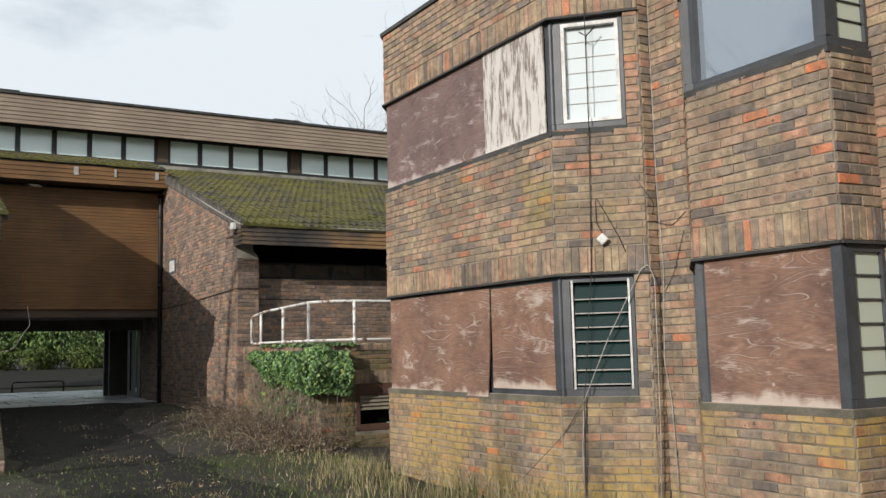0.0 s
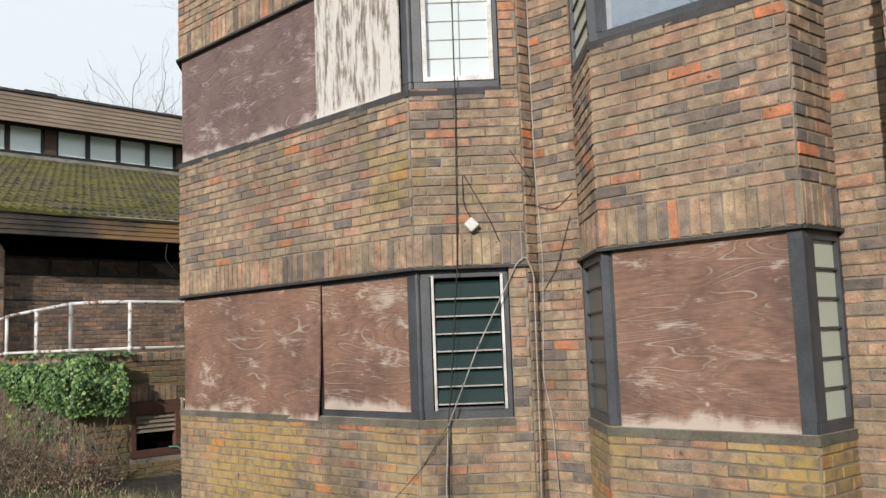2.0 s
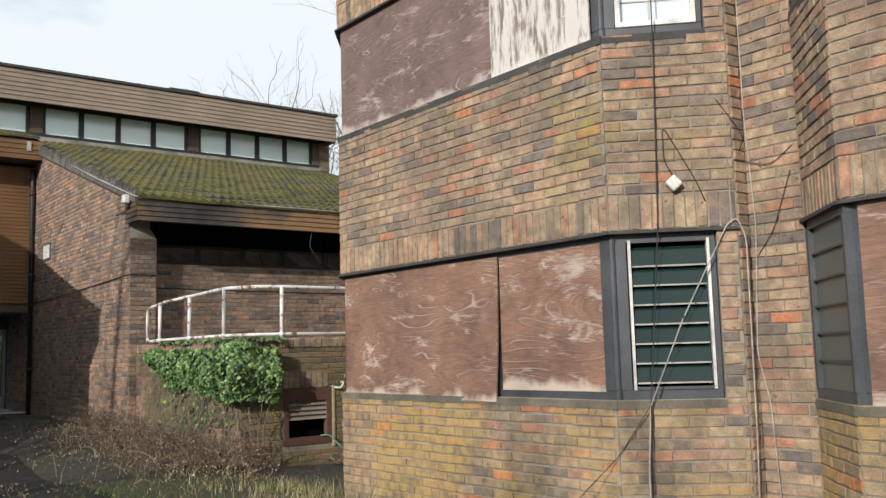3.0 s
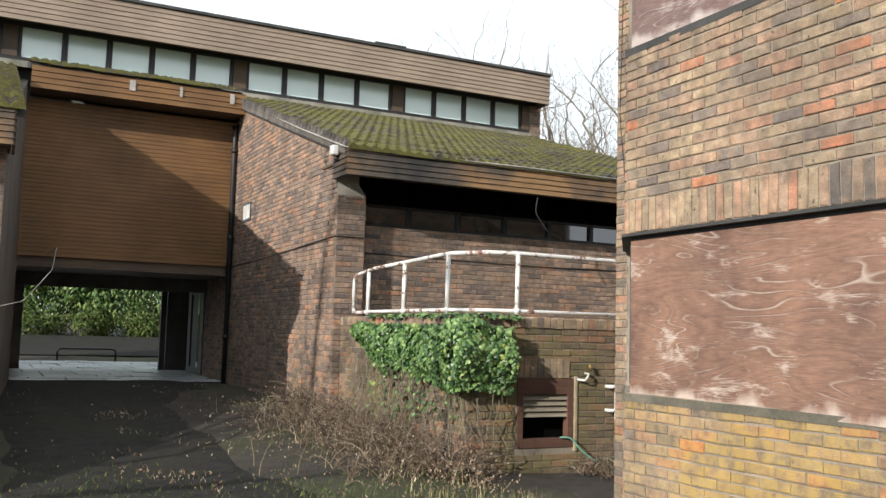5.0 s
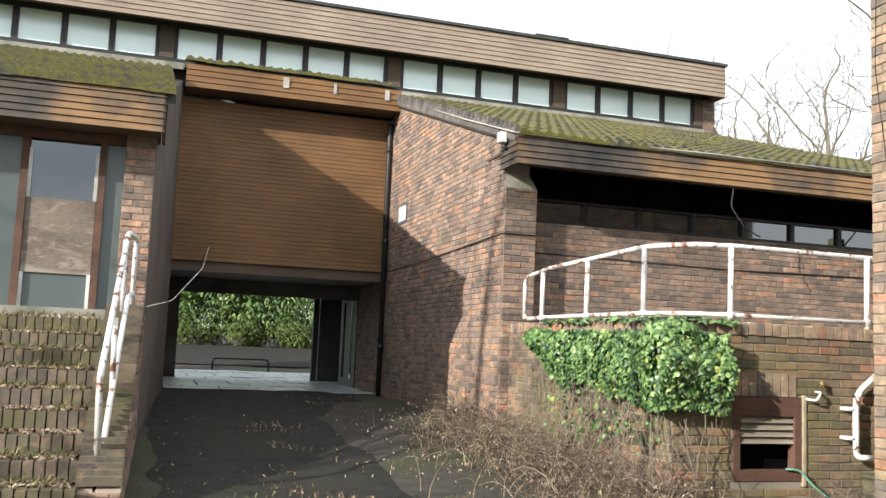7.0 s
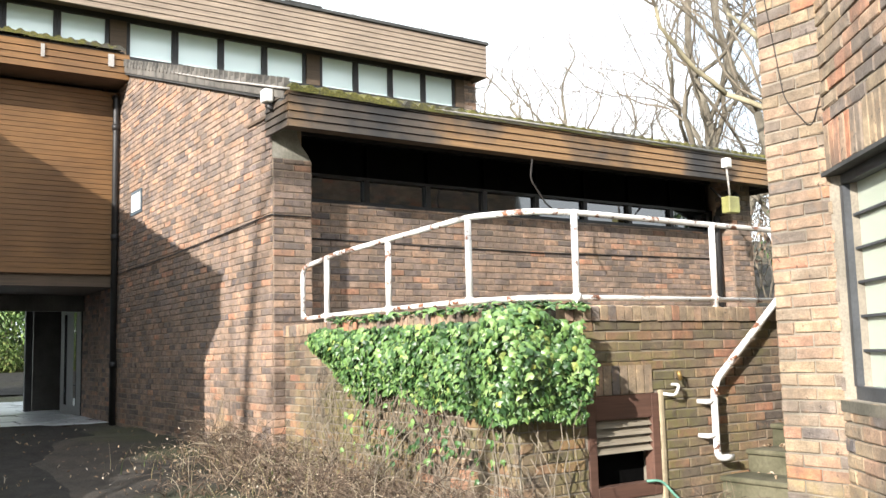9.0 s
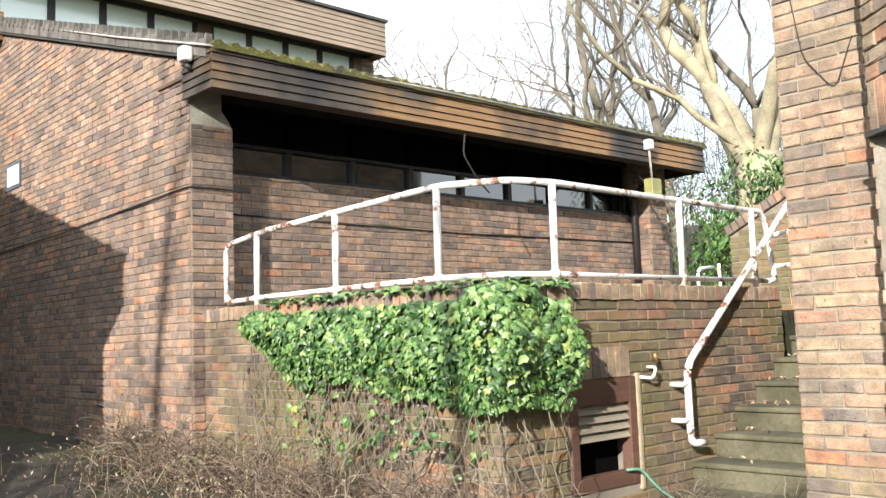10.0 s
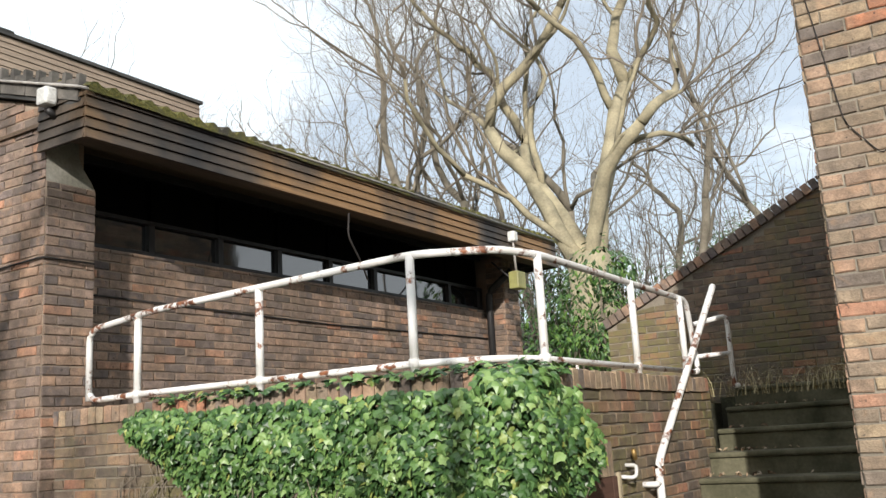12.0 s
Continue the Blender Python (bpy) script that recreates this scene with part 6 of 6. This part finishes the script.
        if 2.2 < x < 3.7 and rnd.random() < 0.75:
            continue
        blade(gr if rnd.random() < 0.96 else s, Vector((x, y, ground_z(x, y) - 0.005)), rnd.uniform(0.03, 0.11), rnd.uniform(0.3, 1.2), rnd.uniform(0.002, 0.004), rnd)
    for i in range(9000):
        j = rnd.randrange(0, 9)
        x, y, z = 1.3 - abs(rnd.gauss(0, 1.6)), 12.85 + j * 0.31 + rnd.uniform(0.12, 0.30), 0.34 + j * 0.145 - 0.012
        if noise.noise(Vector((x * 1.5, j * 1.7, 4))) < -0.08:
            continue
        blade(s if rnd.random() < 0.55 else gr, Vector((x, y, z)), rnd.uniform(0.04, 0.13), rnd.uniform(0.5, 1.5), rnd.uniform(0.003, 0.006), rnd)
    for i in range(900):
        x, y = rnd.uniform(5.9, 9.0), rnd.uniform(12.8, 16.2)
        blade(s, Vector((x, y, 1.5)), rnd.uniform(0.08, 0.45) if rnd.random() < 0.25 else rnd.uniform(0.05, 0.18), rnd.uniform(0.2, 0.7), 0.002, rnd)
    for i in range(500):
        x, y = rnd.uniform(9.0, 11.0), rnd.uniform(11.5, 12.7)
        blade(s, Vector((x, y, 1.54)), rnd.uniform(0.08, 0.4), rnd.uniform(0.5, 1.2), 0.003, rnd)
    tagged(s.ob("dry_grass", STRAW), "dry straw-coloured grass along the walls", "grass", kind="stuff")
    tagged(gr.ob("green_grass", GREEN_GRASS), "thin green grass and moss tufts", "grass", kind="stuff")
    # fallen leaves
    f = Geo()
    for i in range(5200):
        x, y = rnd.uniform(-2.5, 5.4), rnd.uniform(2.0, 20)
        edge = min(abs(x - 2.0), abs(x - 4.1))
        if rnd.random() > 0.05 + 0.45 * math.exp(-edge * 2.2):
            continue
        if (x < 1.75 and y > 12.6) or (2.3 < x < 3.8 and rnd.random() < 0.85):
            continue
        leaf_fan(f, Vector((x, y, ground_z(x, y) + 0.045)), Vector((rnd.gauss(0, 0.5), rnd.gauss(0, 0.5), 1)), rnd.uniform(0.018, 0.04), OVAL, rnd, 0.3)
    for i in range(2200):
        x, y = rnd.gauss(3.15, 0.2), rnd.uniform(4, 17.5)
        if noise.noise(Vector((x * 2, y * 1.1, 8))) < 0.05:
            continue
        z = ground_z(x, y) + 0.04
        if rnd.random() < 0.25:
            leaf_fan(f, Vector((x, y, z)), Vector((rnd.gauss(0, 0.5), rnd.gauss(0, 0.5), 1)), rnd.uniform(0.02, 0.045), OVAL, rnd, 0.3)
        else:
            blade(f, Vector((x, y, z - 0.01)), rnd.uniform(0.02, 0.07), rnd.uniform(0.4, 1.4), 0.004, rnd)
    for i in range(2600):
        j = rnd.randrange(0, 9)
        x, y, z = 1.32 - abs(rnd.gauss(0, 0.8)), 12.85 + j * 0.31 + rnd.uniform(-0.0, 0.30), 0.34 + j * 0.145 + 0.012
        leaf_fan(f, Vector((x, y, z)), Vector((rnd.gauss(0, 0.5), rnd.gauss(0, 0.5), 1)), rnd.uniform(0.02, 0.045), OVAL, rnd, 0.3)
    for i in range(160):
        j = rnd.randrange(0, 8)
        x, y, z = 7.6 + j * 0.3 + rnd.uniform(0, 0.28), TY - abs(rnd.gauss(0, 0.35)) - 0.03, 0.30 + j * 0.165 + 0.18
        leaf_fan(f, Vector((x, y, z)), Vector((rnd.gauss(0, 0.5), rnd.gauss(0, 0.5), 1)), rnd.uniform(0.02, 0.045), OVAL, rnd, 0.3)
    tagged(f.ob("fallen_leaves", LITTER), "brown fallen leaves lying on the ground and steps", "leaves", kind="stuff")


build_undergrowth()


# ---- trees and shrubs ----
def grow(trunk, twigs, p, d, ln, r, depth, rnd, spread=0.55, up=0.12, split=3):
    """One limb and, from it, its branches."""
    n = 6
    pts, q = [p.copy()], p.copy()
    dd = d.copy()
    for i in range(n):
        dd = (dd + Vector((rnd.gauss(0, 0.25), rnd.gauss(0, 0.25), rnd.gauss(0, 0.17) + up * 0.3)) * (0.6 if r > 0.12 else 1.0)).normalized()
        q = q + dd * ln / n
        pts.append(q.copy())
    g = trunk if r > 0.035 else twigs
    g.tube(pts, r, 8 if r > 0.08 else (5 if r > 0.02 else 3), r * 0.62)
    if depth == 0:
        return
    for i in range(split + (1 if rnd.random() < 0.5 else 0)):
        j = rnd.randint(2, n) if i else n
        base = (pts[min(j + 1, n)] - pts[j - 1]).normalized()
        side = Vector((rnd.gauss(0, 1), rnd.gauss(0, 1), rnd.gauss(0, 0.6)))
        side = (side - base * side.dot(base)).normalized()
        k = spread * rnd.uniform(0.6, 1.4) * (0.6 if i == 0 else 1.0)
        nd = (base + side * k + Vector((0, 0, up))).normalized()
        grow(trunk, twigs, pts[j], nd, ln * rnd.uniform(0.58, 0.82), r * (0.62 if i == 0 else rnd.uniform(0.26, 0.42)), depth - 1, rnd, spread, up, split)


def tree(x, y, h, r, seed, label, depth=5, stems_out=1, spread=0.55, split=3, bole=0.3, lean=(0, 0), up=0.12, bark=None, limbs=()):
    rnd = random.Random(seed)
    t = thing("tree", label, "tree")
    tr, tw = Geo(), Geo()
    z = ground_z(x, y) - 0.15
    base = Vector((x, y, z))
    if limbs:
        fork = base + Vector((lean[0], lean[1], h * bole))
        tr.tube([base, base + Vector((0.03, 0, h * bole * 0.5)), fork + Vector((0, 0, 0.2))], r * 1.3, 14, r * 1.05)
        for dx, dy, dz, ln, rr, low in limbs:
            d = Vector((dx, dy, dz)).normalized()
            grow(tr, tw, fork - Vector((0, 0, low)), d, h * ln, r * rr, depth, rnd, spread, up, split)
    elif stems_out == 1:
        grow(tr, tw, base, Vector((lean[0], lean[1], 1)).normalized(), h * bole, r, depth, rnd, spread, up, split)
    else:
        topp = base + Vector((lean[0], lean[1], h * bole))
        tr.tube([base + Vector((0, 0, 0)), base + Vector((0, 0, h * bole * 0.3)), topp], r * 1.25, 12, r * 1.1)
        for i in range(stems_out):
            a = 2 * math.pi * i / stems_out + rnd.uniform(-0.3, 0.3)
            d = Vector((math.cos(a) * 0.34, math.sin(a) * 0.34, 1)).normalized()
            grow(tr, tw, topp - Vector((0, 0, 0.25)), d, h * 0.24, r * rnd.uniform(0.40, 0.55), depth, rnd, spread, up, split)
    tagged(tr.ob("trunk", bark or BARK, t, smooth=True))
    tagged(tw.ob("crown", TWIG, t), kind="stuff")
    return t


def shrub(x, y, z, w, h, count, mat, seed, label, size=(0.05, 0.10), depth=0.6, name="shrub"):
    rnd = random.Random(seed)
    s = thing(name, label, "shrub")
    g, st = Geo(), Geo()
    blobs = [(Vector((x + rnd.uniform(-w, w) * 0.6, y + rnd.uniform(-w, w) * 0.6 * depth, z + h * rnd.uniform(0.25, 0.8))), rnd.uniform(0.25, 0.45) * min(w, h)) for _ in range(20)]
    for i in range(count):
        c, r = rnd.choice(blobs)
        n = Vector((rnd.gauss(0, 1), rnd.gauss(0, 1), rnd.gauss(0, 1))).normalized()
        p = c + n * r * rnd.uniform(0.55, 1.08)
        if p.z < z:
            continue
        leaf_fan(g, p, n + Vector((0, 0, 0.5)), rnd.uniform(*size), OVAL, rnd)
    for c, r in blobs:
        st.tube([(x + rnd.uniform(-0.2, 0.2), y, z - 0.1), (c.x * 0.5 + x * 0.5, c.y * 0.5 + y * 0.5, (z + c.z) / 2), tuple(c)], 0.02, 5, 0.008)
    tagged(g.ob("leaves", mat, s), kind="stuff")
    tagged(st.ob("stalk_tangle", TWIG, s), kind="stuff")
    return s


def build_woods():
    tree(15.6, 16.3, 13.0, 0.33, 3, "pale-barked bare tree forking low into several limbs", 6, 4, 0.60, 3, 0.20, (0, 0), 0.22,
         limbs=((-0.22, 0.30, 1.0, 0.24, 0.50, 0.25), (-0.03, 0.10, 1.0, 0.27, 0.56, 0.1), (0.08, -0.09, 1.0, 0.28, 0.58, 0.15), (0.16, -0.24, 1.0, 0.22, 0.44, 0.35), (-0.5, 0.78, 0.62, 0.20, 0.24, -0.1)))
    spots = [(18.5, 24.0, 12, 0.26), (17.0, 21.0, 10, 0.17), (22.5, 19.5, 13, 0.22), (25.5, 17.5, 13, 0.22), (27.0, 15.2, 12, 0.2), (21.0, 28.0, 12, 0.2), (25, 34, 13, 0.24), (20, 37, 12, 0.22),
             (29, 24, 13, 0.22), (18, 42, 13, 0.24), (26, 29, 12, 0.18), (31, 19.5, 12, 0.2), (19.0, 20.0, 15, 0.2), (22.0, 24.0, 16, 0.27), (16.2, 23.4, 12, 0.17), (18.0, 30.0, 14, 0.24), (20.5, 22.6, 14, 0.2), (16.6, 26.2, 11, 0.2), (18.6, 27.6, 12, 0.22), (17.4, 24.6, 10, 0.16), (23.5, 26.0, 13, 0.24), (19.6, 18.0, 13, 0.2)]
    for i, (x, y, h, r) in enumerate(spots):
        tree(x, y, h, r * 0.72, 40 + i, "bare winter tree on the wooded bank", 5, 1, 0.6, 3, 0.30, (random.Random(i).uniform(-0.2, 0.2), 0.0), 0.16, BARK_GREY)
    # unseen trees known from reflections; places and extra ones chosen to dapple the walls
    for i, (x, y, h, r) in enumerate([(-11.0, -4.0, 13, 0.28), (-15.0, 4.4, 12, 0.24), (-19.0, -9.0, 13, 0.3), (-7.0, 12.0, 16, 0.24), (-5.2, 10.0, 14, 0.18), (-10.2, 10.4, 17, 0.26)]):
        tree(x, y, h, r if i < 3 else r * 0.6, 80 + i, "unseen bare tree across the yard, set to dapple the walls, mirrored in the windows", 4 if i < 3 else 6, 1, 0.6, 3, 0.3)
    # unseen hedge, added and sized to throw shade over the drive
    for i in range(6):
        x, y = -8.2 + (i % 2) * 0.7, -7.0 + i * 2.3
        shrub(x, y, ground_z(x, y) - 0.1, 1.5, 5.4, 1900, LAUREL, 180 + i, "tall unseen evergreen hedge added across the yard to shade the drive", (0.14, 0.3), 1.0, "hedge")
    # thicket of thin stems on the bank
    rnd = random.Random(77)
    g = Geo()
    for i in range(900):
        a, dist = rnd.uniform(radians(2), radians(62)), rnd.uniform(19, 44)
        x, y = 3 + dist * math.cos(a), 10 + dist * math.sin(a)
        if x < 14 and y < 33:
            continue
        h = rnd.uniform(2.0, 5.5)
        z = ground_z(x, y)
        pts = [Vector((x, y, z - 0.1))]
        for k in range(4):
            pts.append(pts[-1] + Vector((rnd.gauss(0, 0.22), rnd.gauss(0, 0.22), h / 4)))
        g.tube(pts, rnd.uniform(0.012, 0.035), 3, 0.006)
        for k in range(7):
            b = pts[rnd.randint(1, 4)]
            e = b + Vector((rnd.gauss(0, 0.6), rnd.gauss(0, 0.6), rnd.uniform(0.1, 0.9)))
            g.tube([b, (b + e) / 2 + Vector((rnd.gauss(0, 0.1), rnd.gauss(0, 0.1), 0.05)), e], 0.009, 3, 0.003)
    tagged(g.ob("thicket", TWIG), "bare brown thicket of thin saplings on the bank", "thicket", kind="stuff")
    shrub(13.6, 15.4, 1.2, 1.0, 2.9, 2600, LAUREL, 5, "glossy green laurel beside the end of the wing")
    for i, (x, y, w, h) in enumerate([(17.0, 16.0, 1.6, 2.4), (19.0, 18.8, 2.0, 2.6), (22.0, 16.3, 2.2, 2.6), (16.2, 19.5, 1.5, 3.0), (24.5, 20.5, 2.4, 3.0), (28, 17, 2.6, 3.2)]):
        shrub(x, y, ground_z(x, y) - 0.1, w, h, 1800, LAUREL if i % 3 else BRAMBLE, 100 + i, "dull green evergreen scrub on the bank", (0.06, 0.13))
    for i in range(9):
        x = -0.5 + i * 1.45
        shrub(x, 39.6 + (i % 3) * 0.8, 1.0, 2.3, 4.6, 4200, HEDGE, 120 + i, "green hedge of mixed shrubs beyond the passage", (0.10, 0.22), name="hedge")
    for i in range(5):
        shrub(-2.0 + i * 2.2, 38.2, 1.0, 1.6, 1.1, 2200, GREEN_GRASS, 140 + i, "bright low green growth at the foot of the hedge", (0.06, 0.12))
    for i in range(7):
        shrub(-1.5 + i * 1.7, 38.9, 1.05, 1.5, 2.1, 1700, HEDGE, 200 + i, "low mixed green shrubs at the foot of the hedge", (0.07, 0.15))
    r = Geo()
    for j in range(8):
        ya, yb = 33.0 + j * 0.55, 33.0 + (j + 1) * 0.55
        za, zb = ground_z(0, ya) + 0.05, ground_z(0, yb) + 0.05
        r.poly([(-30, ya, za), (13, ya, za), (13, yb, zb), (-30, yb, zb)])
    tagged(r.ob("road", TARMAC), "grey tarmac lane beyond the passage", "road", kind="structure")
    # ivy-topped bushes behind the end of the clerestory
    shrub(16.5, 27.0, 0.8, 2.2, 6.2, 2600, LAUREL, 161, "ivy-clad bushes behind the clerestory range", (0.07, 0.14))


build_woods()


# ---- bricks, last ----
walls_finish()
